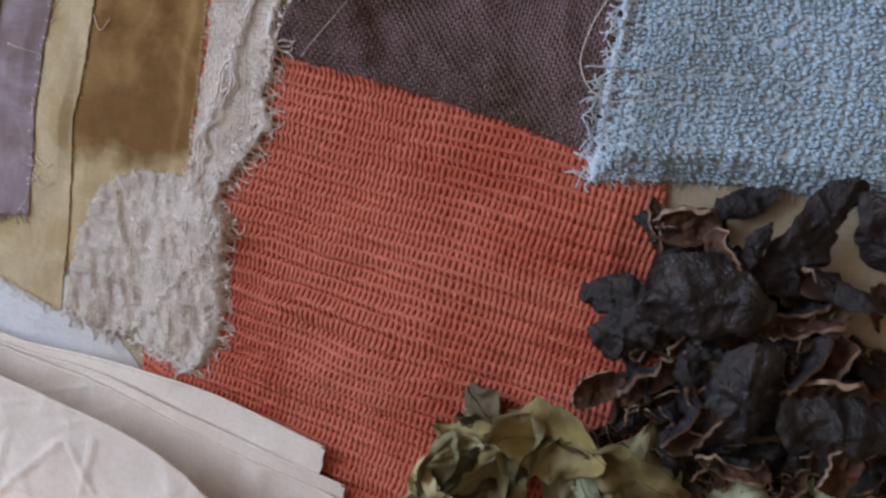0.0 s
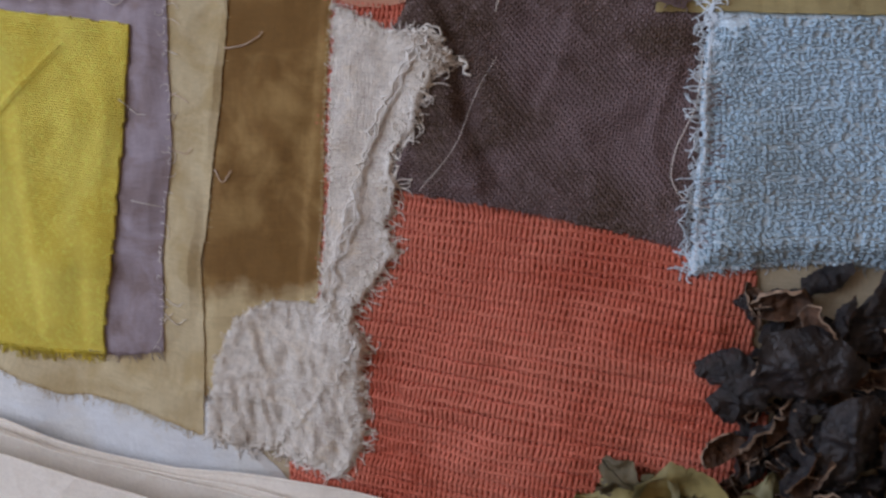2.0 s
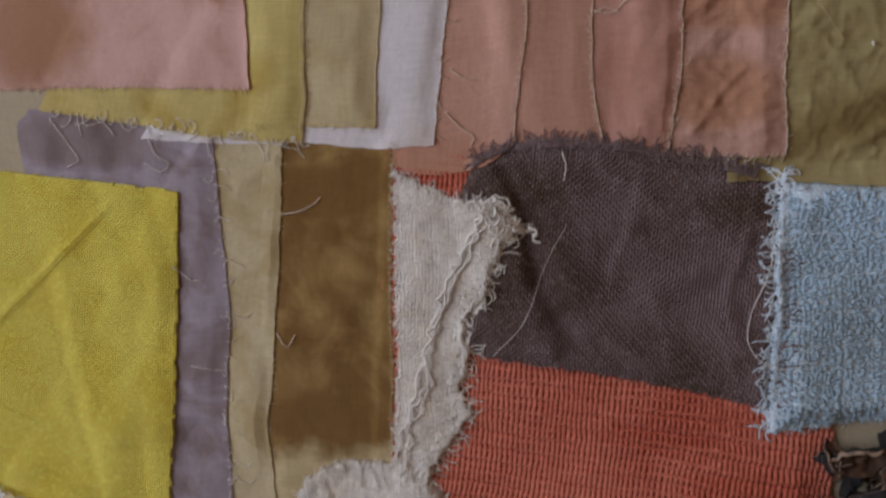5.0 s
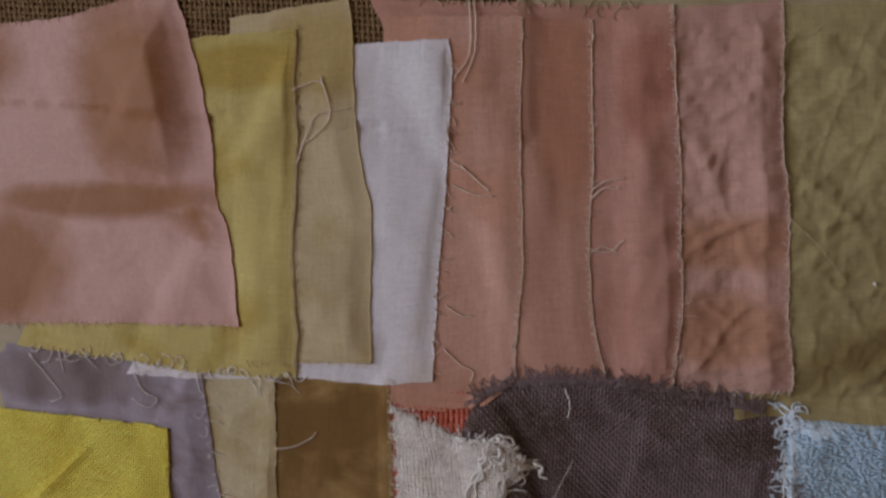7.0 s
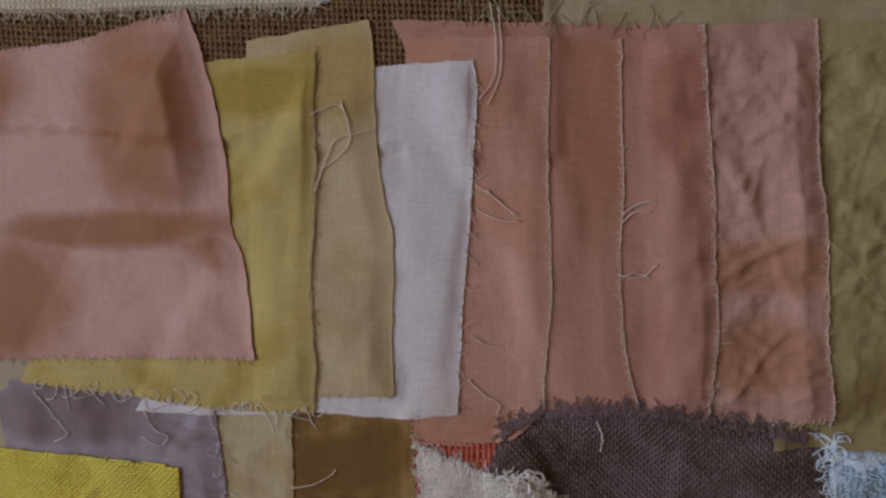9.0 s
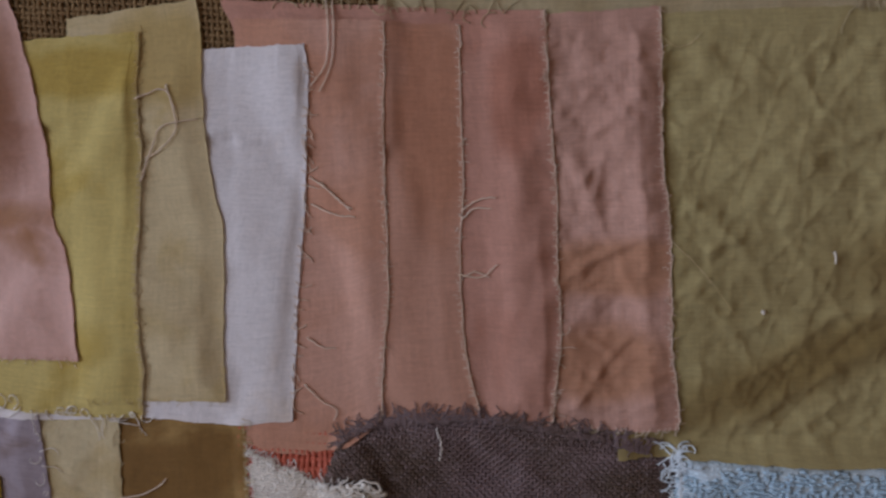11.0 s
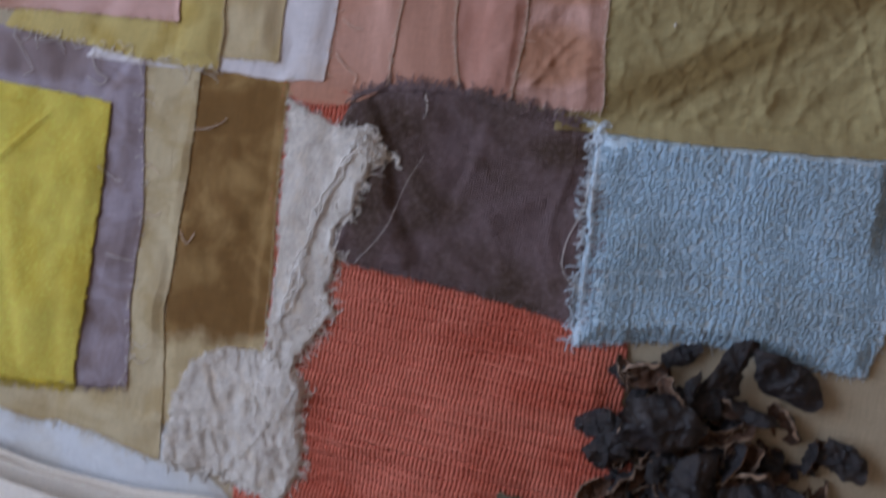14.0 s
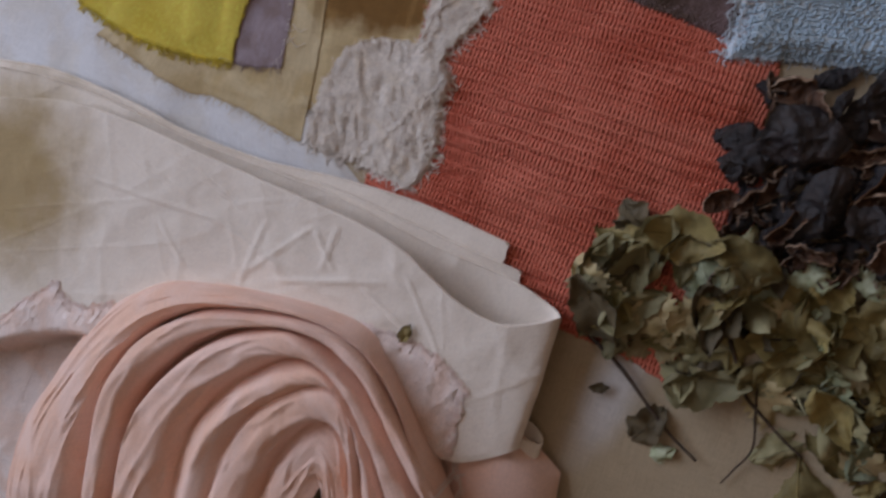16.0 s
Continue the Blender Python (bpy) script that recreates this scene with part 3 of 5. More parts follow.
def woven(key, turn, pitch, radius, material, label, step, sway=0.0004, plain=True, amp=(0.0002, 0.0002), lift=(0.0, 0.0), rise=0.0, name="yarn_weave", sides=4):
    """Yarns in two directions over the whole of a cloth: the first along its width, the second along its height."""
    s = SIDES[key]
    x, y = s["plan"]
    for _ in range(2):
        x, y = ([np.insert(a, range(1, a.shape[0]), (a[1:] + a[:-1]) / 2, 0) for a in (x, y)])
        x, y = ([np.insert(a, range(1, a.shape[1]), (a[:, 1:] + a[:, :-1]) / 2, 1) for a in (x, y)])
    mask = np.zeros((SIZE, SIZE), bool)
    cell = lambda q, q0: np.clip(((q - q0) / CELL).round().astype(int), 0, SIZE - 1)
    mask[cell(y, Y0), cell(x, X0)] = True
    mid = np.array([(x.min() + x.max()) / 2, (y.min() + y.max()) / 2])
    reach = math.hypot(x.max() - x.min(), y.max() - y.min()) / 2
    for axis in (0, 1):
        c, q = math.cos(radians(turn + 90 * axis)), math.sin(radians(turn + 90 * axis))
        d, n = np.array([c, q]), np.array([-q, c])
        run = np.arange(-reach, reach, step)
        period = pitch[1 - axis]
        lines = []
        for k, off in enumerate(np.arange(-reach, reach, pitch[axis])):
            base = mid + run[:, None] * d + off * n
            shift = sway * 6 * (fbm(base[:, 0] * 24, base[:, 1] * 24, 1 + axis, 2) - 0.5) + sway * (vnoise(run * 220, run * 0 + k, 4 + axis) - 0.5)
            p = base + shift[:, None] * n
            wave = np.cos(math.pi * run / period + k * math.pi) if plain else np.cos(2 * math.pi * (run + reach) / period)
            z = sample(HEIGHT, p[:, 0], p[:, 1]) + lift[axis] + amp[axis] * wave
            inside = mask[cell(p[:, 1], Y0), cell(p[:, 0], X0)].astype(int)
            cuts = np.flatnonzero(np.diff(np.r_[0, inside, 0]))
            for a, b in zip(cuts[::2], cuts[1::2]):
                if b - a > 4:
                    lines.append(np.c_[p[a:b], z[a:b]])
        tubes(name, lines, radius[axis], material, s["object"], label, sides, "stuff", 1.0)
    HEIGHT[mask] += rise


def raw_edge(key, side, radius, material, lo=0.0, hi=1.0):
    """The cut edge of a cloth; a paler material paints in the light it catches."""
    e = SIDES[key][side]
    line = on_top(e[int(lo * len(e)):max(int(hi * len(e)), 6)], radius * 0.2)
    line[:, 2] = np.convolve(np.pad(line[:, 2], 3, "edge"), np.ones(7) / 7, "valid")
    tubes("raw_edge", [line], radius, material, SIDES[key]["object"], "pale raw cut edge", 5, taper=1.0)


# ---- the room ----
FLOOR_Z = -0.76
XA, XB, YA, YB, ZT = -1.5, 2.2, -2.0, 2.2, 1.9
floor = thing("floor", box_mesh("floor", (XA - 0.2, YA - 0.2, FLOOR_Z - 0.1), (XB + 0.2, YB + 0.2, FLOOR_Z), M["wood"]), "brown wooden floor of the room", "floor", kind="structure")
thing("ceiling", box_mesh("ceiling", (XA - 0.2, YA - 0.2, ZT), (XB + 0.2, YB + 0.2, ZT + 0.1), M["ceil"]), "off-white painted ceiling", "ceiling", kind="structure")
thing("wall_east", box_mesh("wall_east", (XB, YA, FLOOR_Z), (XB + 0.15, YB, ZT), M["wall"]), "warm beige plaster wall", "wall", kind="structure")
thing("wall_north", box_mesh("wall_north", (XA - 0.15, YB, FLOOR_Z), (XB + 0.15, YB + 0.15, ZT), M["wall"]), "warm beige plaster wall", "wall", kind="structure")
thing("wall_south", box_mesh("wall_south", (XA - 0.15, YA - 0.15, FLOOR_Z), (XB + 0.15, YA, ZT), M["wall"]), "warm beige plaster wall", "wall", kind="structure")
wy0, wy1, wz0, wz1 = WIN_Y - WIN_W / 2, WIN_Y + WIN_W / 2, WIN_Z - WIN_H / 2, WIN_Z + WIN_H / 2
bm = bmesh.new()
for lo, hi in (((YA, FLOOR_Z), (wy0, ZT)), ((wy1, FLOOR_Z), (YB, ZT)), ((wy0, FLOOR_Z), (wy1, wz0)), ((wy0, wz1), (wy1, ZT))):
    g = bmesh.ops.create_cube(bm, size=1.0)["verts"]
    for v in g:
        v.co = Vector((XA - 0.075 + v.co.x * 0.15, (lo[0] + hi[0]) / 2 + v.co.y * (hi[0] - lo[0]), (lo[1] + hi[1]) / 2 + v.co.z * (hi[1] - lo[1])))
me = bpy.data.meshes.new("wall_west")
bm.to_mesh(me)
bm.free()
me.materials.append(M["wall"])
thing("wall_west", me, "warm beige plaster wall with a window opening", "wall", kind="structure")
win = tagged(new("window_1"), "white-framed window letting in cool daylight", "window", kind="structure")
for a, b in (((wy0, wz0), (wy1, wz0 + 0.05)), ((wy0, wz1 - 0.05), (wy1, wz1)), ((wy0, wz0 + 0.05), (wy0 + 0.05, wz1 - 0.05)), ((wy1 - 0.05, wz0 + 0.05), (wy1, wz1 - 0.05))):
    part("window_frame", box_mesh("window_frame", (XA - 0.12, a[0], a[1]), (XA - 0.06, b[0], b[1]), M["frame"], 0.004), win)
pane = part("pane", box_mesh("pane", (XA - 0.095, wy0 + 0.05, wz0 + 0.05), (XA - 0.09, wy1 - 0.05, wz1 - 0.05), M["glass"]), win, "clear glass pane")
pane.visible_shadow = False

table = tagged(new("table"), "wooden table covered with an ivory cloth", "table")
part("tabletop", box_mesh("tabletop", (-0.62, -0.62, -0.034), (0.48, 0.48, -0.004), M["wood"], 0.004), table)
for x in (-0.56, 0.42):
    for y in (-0.56, 0.42):
        part("leg", box_mesh("leg", (x - 0.03, y - 0.03, FLOOR_Z), (x + 0.03, y + 0.03, -0.034), M["wood"], 0.004), table)

# ---- the cloths, from the lowest to the topmost ----
HEIGHT[:] = -0.003
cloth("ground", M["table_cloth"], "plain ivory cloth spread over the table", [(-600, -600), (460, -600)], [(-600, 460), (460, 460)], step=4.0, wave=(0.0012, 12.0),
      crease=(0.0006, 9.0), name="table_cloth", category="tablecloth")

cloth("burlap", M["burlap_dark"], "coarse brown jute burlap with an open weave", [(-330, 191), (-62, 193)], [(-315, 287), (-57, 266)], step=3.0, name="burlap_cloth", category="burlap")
lines = []
for y in np.arange(0.1905, 0.29, 0.0024):
    xs = np.arange(-0.331, -0.058, 0.0011)
    yy = y + 0.0009 * (vnoise(xs * 60, xs * 0 + y * 400, 1) - 0.5) - 0.09 * (xs + 0.2)
    lines.append(np.c_[xs, yy, sample(HEIGHT, xs, yy) + 0.0009 + 0.0006 * np.sin(xs / 0.0022 * math.pi + (round(y / 0.0024) % 2) * math.pi)])
for x in np.arange(-0.331, -0.058, 0.0022):
    ys = np.arange(0.185, 0.282, 0.0012)
    xx = x + 0.0009 * (vnoise(ys * 60, ys * 0 + x * 400, 2) - 0.5)
    yy = ys - 0.09 * (xx + 0.2)
    lines.append(np.c_[xx, yy, sample(HEIGHT, xx, yy) + 0.0009 + 0.0006 * np.sin(ys / 0.0024 * math.pi + (round(x / 0.0022) % 2) * math.pi)])
tubes("jute_weave", lines, 0.0008, M["burlap"], SIDES["burlap"]["object"], "thick brown jute yarns", 5, "stuff", 1.0)
jx, jy = np.meshgrid(X0 + CELL * np.arange(SIZE), Y0 + CELL * np.arange(SIZE))
HEIGHT[(jx > -0.334) & (jx < -0.055) & (jy + 0.09 * (jx + 0.2) > 0.184) & (jy + 0.09 * (jx + 0.2) < 0.293)] += 0.0022
cloth("cream_strip", M["cream"], "cream open-weave cloth with a frayed edge on burlap", [(-322, 240), (-255, 236), (-205, 234), (-144, 231)], [(-315, 287), (-140, 273)],
      wave=(0.002, 60.0), crease=(0.001, 40.0))
cloth("beige_back", M["beige"], "beige linen piece with a torn fringe", [(-59, 207), (2, 204), (183, 202)], [(-56, 266), (192, 250)], wave=(0.0012, 40.0), crease=(0.0008, 30.0))
cloth("white_under", M["white"], "white cotton cloth lying under the swatches", [(-460, -260), (-255, -202), (-100, -188)], [(-395, -60), (-266, -115), (-176, -129)],
      wave=(0.003, 18.0), crease=(0.0012, 18.0))
def gathers(x, y, u, v):
    across = (y + 0.09 * x) + 0.014 * (fbm(x * 12, y * 24, 1) - 0.5)
    some = 0.35 + 0.65 * fbm(x * 16, y * 60, 4)
    return 0.0036 * some ** 1.9 * (0.5 + 0.5 * np.sin(across * 2 * math.pi / 0.0080)) + 0.0020 * fbm(x * 30, y * 150, 6)


cloth("coral", M["coral"], "coral red open-weave gauze cloth", [(-127, -196), (9, -209), (42, -212), (74, -220)], [(-118, 68), (-70, 55), (-36, -20), (72, -40)],
      [(84, -170), (84, -115), (74, -75)], step=1.2, wave=(0.0050, 20.0), stretch=(0.8, 1.1), thick=0.0005, folds=gathers, rim=16.0)
woven("coral", -4, (0.0036, 0.0023), (0.00132, 0.00110), M["coral_yarn"], "soft coral yarns with small gaps", 0.0009, 0.0009, False, (0.0, 0.00032), (0.0, 0.0003), 0.0010, sides=6)
cloth("brown", M["brown"], "brown dyed muslin fading to ochre", [(-179, -131), (-140, -128), (-114, -120)], [(-173, 70), (-115, 69)], [(-116, -76), (-115, -41), (-116, 11)],
      wave=(0.0035, 32.0), crease=(0.0010, 30.0))
cloth("ochre", M["ochre"], "pale ochre muslin strip with a torn edge", [(-330, -122), (-266, -140), (-236, -140), (-201, -145), (-174, -151)], [(-206, 71), (-167, 69)],
      [(-174, -126), (-176, -89), (-178, -67), (-175, -45), (-171, 1), (-168, 36)], wave=(0.002, 35.0), crease=(0.0007, 30.0), ragged=0.0006)
cloth("mauve", M["mauve"], "mauve grey cotton swatch with frayed edges", [(-265, -111), (-229, -117), (-197, -112)], [(-295, 82), (-261, 82), (-200, 71)],
      [(-198, -57), (-195, -13), (-197, 22)], [(-300, 55)], wave=(0.0035, 35.0), crease=(0.0012, 35.0))
def canvas_folds(x, y, u, v):
    diag = crease_line(x, y, (-331, -32), (-249, 42), 1.6) + 0.7 * crease_line(x, y, (-332, -65), (-301, -78), 1.5)
    return 0.0011 * diag + 0.0004 * fbm(x * 120, y * 120, 3)


cloth("yellow", M["yellow"], "bright yellow canvas swatch with a fringed edge", [(-349, -105), (-315, -114), (-275, -119), (-230, -117)], [(-328, 53), (-217, 45)],
      [(-229, -94), (-224, -53), (-221, -8)], wave=(0.0030, 13.0), crease=(0.0004, 9.0), thick=0.0004, ragged=0.0002, folds=canvas_folds)
woven("yellow", -4, (0.0013, 0.0013), (0.00056, 0.00056), M["yellow_yarn"], "plain woven canvas threads", 0.00055, 0.0002, True, (0.00014, 0.00014), (0.0003, 0.0003), 0.0004, "canvas_weave")
cloth("plum", M["plum"], "plum brown linen swatch with frayed edges", [(-87, -22), (-79, -23), (-36, -27), (12, -33), (46, -39)], [(-85, 46), (-72, 65), (-31, 69), (2, 65), (25, 61), (46, 54)],
      [(49, -9), (46, 32)], [(-76, 11)], wave=(0.0030, 28.0), crease=(0.0030, 42.0), crinkle=(0.0012, 170.0), step=1.2, thick=0.0004, rim=6.0)
woven("plum", -4, (0.00135, 0.00135), (0.00050, 0.00050), M["plum_yarn"], "coarse plum linen yarns", 0.00045, 0.0004, True, (0.00028, 0.00028), (0.0002, 0.0002), 0.0006)


def gauze_folds(x, y, u, v):
    low = np.clip((0.44 - v) / 0.08, 0, 1)
    fine = np.clip(1 - np.abs(2 * fbm(x * 150 + y * 50, y * 55, 5, 2) - 1) * 2.6, 0, 1)
    return low * (0.0011 * fine + 0.0013 * crumple(x, y, 80, 2)) + (1 - low) * 0.0008 * crumple(x, y, 45, 3)


cloth("gauze", M["gauze"], "crinkled raw white cheesecloth with frayed loops", [(-170, -150), (-151, -152), (-134, -154), (-116, -156), (-100, -158)],
      [(-114, 55), (-106, 54), (-90, 46), (-77, 45), (-58, 34)],
      [(-91, -142), (-90, -128), (-93, -104), (-92, -93), (-99, -83), (-94, -72), (-86, -58), (-80, -50), (-85, -40), (-80, -24), (-83, -9), (-73, 7), (-68, 24)],
      [(-170, -128), (-164, -102), (-153, -87), (-130, -80), (-116, -80), (-114, -68), (-113, -41), (-113, 11)],
      step=1.0, wave=(0.0012, 40.0), crinkle=(0.0006, 220.0), folds=gauze_folds, ragged=0.0014, thick=0.0002, rim=4.0, drape=(2, 2))
woven("gauze", 3, (0.00150, 0.00155), (0.00022, 0.00022), M["strand"], "loosely woven white cotton threads", 0.0005, 0.0012, True, (0.00012, 0.00012), (0.0, 0.0), 0.0002, "open_weave")


def terry_folds(x, y, u, v):
    return 0.0085 * np.clip(np.sin(v * 6.5 + 1.2 * u + 2.2 * fbm(x * 12, y * 12, 2)) * 0.5 + 0.5, 0, 1)


cloth("towel", M["towel"], "pale blue grey terry towelling with frayed edges", [(48, -48), (70, -44), (96, -40), (130, -40), (153, -43), (180, -44)], [(45, 60), (113, 61), (180, 61)],
      [(187, -18), (181, 17)], [(47, -20), (48, 4), (46, 31)], wave=(0.0018, 30.0), folds=terry_folds, thick=0.0016, ragged=0.0008, name="terry_cloth", category="towel")
def olive_folds(x, y, u, v):
    z = 0.0005 * sharp(x, y, 34, 3) + 0.0004 * ridge(x * 90, y * 105, 5) + 0.0003 * sharp(y, x, 80, 1)
    for a, b in (((72, 87), (102, 110)), ((64, 67), (120, 102)), ((117, 81), (124, 121)), ((43, 173), (59, 181)), ((74, 74), (92, 89)), ((90, 201), (96, 193)), ((85, 160), (120, 175)), ((53, 131), (75, 139)), ((122, 94), (149, 106)), ((94, 94), (112, 110)), ((47, 150), (63, 135)), ((105, 155), (136, 163))):
        z = z + 0.0008 * crease_line(x, y, a, b, 2.2)
    return z


def peach_folds(x, y, u, v):
    z = 0.0004 * ridge(x * 90, y * 120, 2) + 0.0004 * sharp(x, y, 60, 2)
    for a, b in (((14, 171), (30, 181)), ((10, 154), (18, 163)), ((7, 123), (36, 138)), ((15, 85), (30, 102)), ((10, 191), (36, 195)), ((20, 167), (16, 148)), ((11, 102), (24, 93)), ((30, 83), (42, 87)), ((9, 74), (20, 89))):
        z = z + 0.0009 * crease_line(x, y, a, b, 1.6)
    return z


cloth("olive", M["olive"], "large crinkled olive khaki cotton cloth", [(24, 55), (45, 56), (77, 55), (119, 55), (189, 57), (215, 58)], [(24, 213), (95, 212), (144, 210), (200, 207)],
      wave=(0.0075, 14.0), crease=(0.0012, 62.0), crinkle=(0.0018, 120.0), folds=olive_folds, step=0.8, rim=12.0)
cloth("strip4", M["pink4"], "crinkled peach brown cotton strip", [(-20, 67), (24, 65), (46, 66)], [(-20, 214), (1, 214), (39, 215)], [(43, 101), (42, 135), (40, 167)],
      step=1.0, wave=(0.0025, 28.0), crease=(0.0012, 66.0), crinkle=(0.0016, 170.0), folds=peach_folds)
cloth("strip3", M["pink3"], "rose brown cotton strip with a frayed edge", [(-51, 68), (-16, 69), (1, 68)], [(-116, 224), (-70, 220), (-28, 217), (0, 215)],
      [(4, 101), (3, 135), (3, 157), (1, 184)], wave=(0.0032, 24.0), crease=(0.0012, 18.0), stretch=(1.6, 0.7))
cloth("strip2", M["pink2"], "terracotta pink cotton strip", [(-70, 68), (-25, 70)], [(-74, 215), (-30, 212)], [(-30, 92), (-32, 125), (-30, 157), (-30, 189)], wave=(0.0022, 20.0), crease=(0.0005, 15.0), stretch=(1.4, 0.6))
cloth("strip1", M["pink1"], "smooth salmon pink cotton strip", [(-115, 59), (-98, 55), (-76, 59), (-63, 68)], [(-111, 217), (-56, 214)], [(-61, 91), (-58, 118), (-58, 168)],
      wave=(0.0020, 20.0), crease=(0.0005, 15.0), stretch=(1.4, 0.6))
cloth("lavender", M["lavender"], "pale lavender white cotton strip", [(-236, 69), (-196, 67), (-156, 68), (-124, 66), (-97, 68)], [(-146, 207), (-123, 207), (-85, 207)],
      [(-93, 113), (-87, 163), (-84, 194)], wave=(0.0028, 24.0), crease=(0.0009, 26.0))
cloth("khaki", M["khaki"], "pale khaki cotton strip", [(-178, 75), (-123, 75)], [(-175, 220), (-145, 223), (-125, 225)], [(-122, 104), (-120, 139), (-124, 167), (-124, 206)],
      wave=(0.0028, 24.0), crease=(0.0009, 24.0))
cloth("mustard", M["mustard"], "mustard yellow cotton swatch", [(-289, 82), (-253, 77), (-222, 73), (-189, 69), (-157, 68)], [(-208, 211), (-192, 213), (-147, 214)],
      [(-154, 95), (-153, 133), (-149, 174)], [(-254, 142)], wave=(0.003, 22.0), crease=(0.0016, 24.0))


def satin_folds(x, y, u, v):
    return 0.0045 * np.clip(np.sin((y - 0.1) * 75 + 3.0 * fbm(x * 9, y * 14, 2)) * 0.5 + 0.5, 0, 1) ** 1.5 * (0.35 + 0.65 * fbm(x * 14, y * 10, 4)) + 0.004 * np.clip(
        np.sin(x * 60 + 3 * fbm(x * 8, y * 8, 6)) * 0.5 + 0.5, 0, 1) ** 2 * np.clip((y - 0.15) * 20, 0, 1)


cloth("satin", M["satin"], "shiny pink satin swatch with brown patches", [(-355, 92), (-301, 91), (-273, 92), (-223, 92), (-180, 91)], [(-334, 221), (-256, 224), (-231, 228), (-199, 234)],
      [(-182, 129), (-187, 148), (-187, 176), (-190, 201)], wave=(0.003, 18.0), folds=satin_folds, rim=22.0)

# ---- folded muslin, with the pink cloth rolled up on it ----
folded = tagged(new("folded_cloth"), "cream white muslin cloth folded in layers", "folded fabric")


def swept(name, edge, reach, material, parent, label, n=150, m=60, thick=0.0007, rough=0.0012, sag=0.0, pressed=()):
    """A sheet swept from one edge (mm, with heights) towards the near side by reach (mm, at start and end of the edge)."""
    e = spline(edge, n) / 1000
    w = np.linspace(0, 1, m)[:, None]
    far = np.interp(np.linspace(0, 1, n), np.linspace(0, 1, len(reach)), reach) / 1000
    x = e[None, :, 0] + 0 * w + 0.004 * (vnoise(w * 4, e[None, :, 0] * 8, 3) - 0.5) * w
    y = e[None, :, 1] - far[None] * w
    z = e[None, :, 2] + rough * (fbm(x * 28, y * 28 + e[None, :, 2] * 300, 2) - 0.5) * 2 + 1.1 * rough * crumple(x, y, 34, 4) + 0.3 * rough * sharp(x, y, 40, 5) - sag * w**2
    for a, b, tall in pressed:
        z = z + 0.6 * tall * crease_line(x, y, a, b, 1.3)
    ob = sheet_object(name, x[::-1], y[::-1], np.maximum(z, 0.003)[::-1], material, label, "", thick, e.shape[0] * 0.003, far.mean(), parent)
    lay(x, y, z)
    tubes("hem", [np.stack([x[0], y[0], z[0]], 1)], 0.0007, material, parent, "rolled hem", 6, taper=1.0)
    return ob


swept("back_flap", [(-440, -156, 5), (-398, -155, 6), (-351, -151, 6), (-287, -157, 6), (-247, -164, 6), (-190, -167, 6), (-141, -164, 6), (-90, -164, 6), (-33, -171, 6)],
      (30, 30, 16), M["muslin"], folded, "hemmed back layer", m=24, rough=0.0006)
swept("middle_layer", [(-440, -162, 9), (-398, -160, 10), (-351, -156, 10), (-287, -161, 10), (-247, -167, 9), (-190, -170, 8), (-141, -170, 8), (-100, -175, 8), (-50, -181, 7), (-22, -184, 6)],
      (60, 60, 10), M["muslin"], folded, "", m=24, rough=0.0006)
swept("fold", [(-440, -163, 12), (-349, -156, 13), (-285, -161, 12), (-245, -167, 11), (-188, -171, 10), (-138, -174, 9), (-77, -184, 8), (-28, -189, 7), (-2, -196, 9), (6, -199, 15), (4, -200, 22),
               (-10, -207, 25), (-27, -211, 26), (-52, -205, 26), (-83, -190, 26), (-109, -183, 26), (-142, -179, 26), (-204, -173, 26), (-270, -166, 26), (-321, -166, 26), (-373, -176, 26), (-440, -186, 26)],
      (180, 100, 84, 76, 100, 140, 200), M["muslin"], folded, "", n=560, m=150, rough=0.0011,
      pressed=[((-169, -196), (-178, -240), 0.0016), ((-138, -190), (-176, -231), 0.0015), ((-139, -192), (-121, -213), 0.0014), ((-125, -186), (-129, -215), 0.0016), ((-297, -206), (-196, -206), 0.0012),
               ((-160, -230), (-84, -207), 0.0012), ((-280, -180), (-150, -222), 0.0012), ((-250, -172), (-180, -196), 0.0011), ((-200, -240), (-110, -236), 0.0010), ((-105, -215), (-60, -236), 0.0012),
               ((-80, -200), (-40, -250), 0.0010), ((-240, -215), (-215, -240), 0.0012)])
swept("under_loop", [(-20, -262, 4), (4, -264, 4), (14, -269, 6), (15, -272, 10), (8, -272, 12), (-20, -270, 12)], (14, 14), M["muslin"], folded, "", n=40, m=10, rough=0.0003)

cloth("pink_edge", M["pink_pale"], "thin pale pink gauze edge of the rolled cloth", [(-80, -345), (-14, -330)], [(-108, -236), (-84, -234), (-62, -237), (-42, -243), (-30, -252)], [(-20, -312), (-25, -296), (-31, -274)], [(-95, -290)],
      wave=(0.0030, 40.0), crease=(0.0016, 60.0), crinkle=(0.0010, 160.0), ragged=0.0026, drape=(4, 3), thick=0.0003, step=1.1, name="fabric_edge", category="fabric")
cloth("pink_end", M["pink_pale"], "pale pink frayed end of the rolled cloth", [(-480, -480), (-280, -460)], [(-352, -346), (-336, -312), (-320, -293), (-305, -278), (-297, -283), (-283, -287), (-258, -277)], [(-262, -350)], [(-412, -420)],
      wave=(0.005, 22.0), crease=(0.0016, 30.0), ragged=0.0022, drape=(4, 3), thick=0.0003, name="fabric_edge", category="fabric")
roll = tagged(new("rolled_cloth"), "blush pink cotton cloth rolled into soft folds", "rolled fabric")
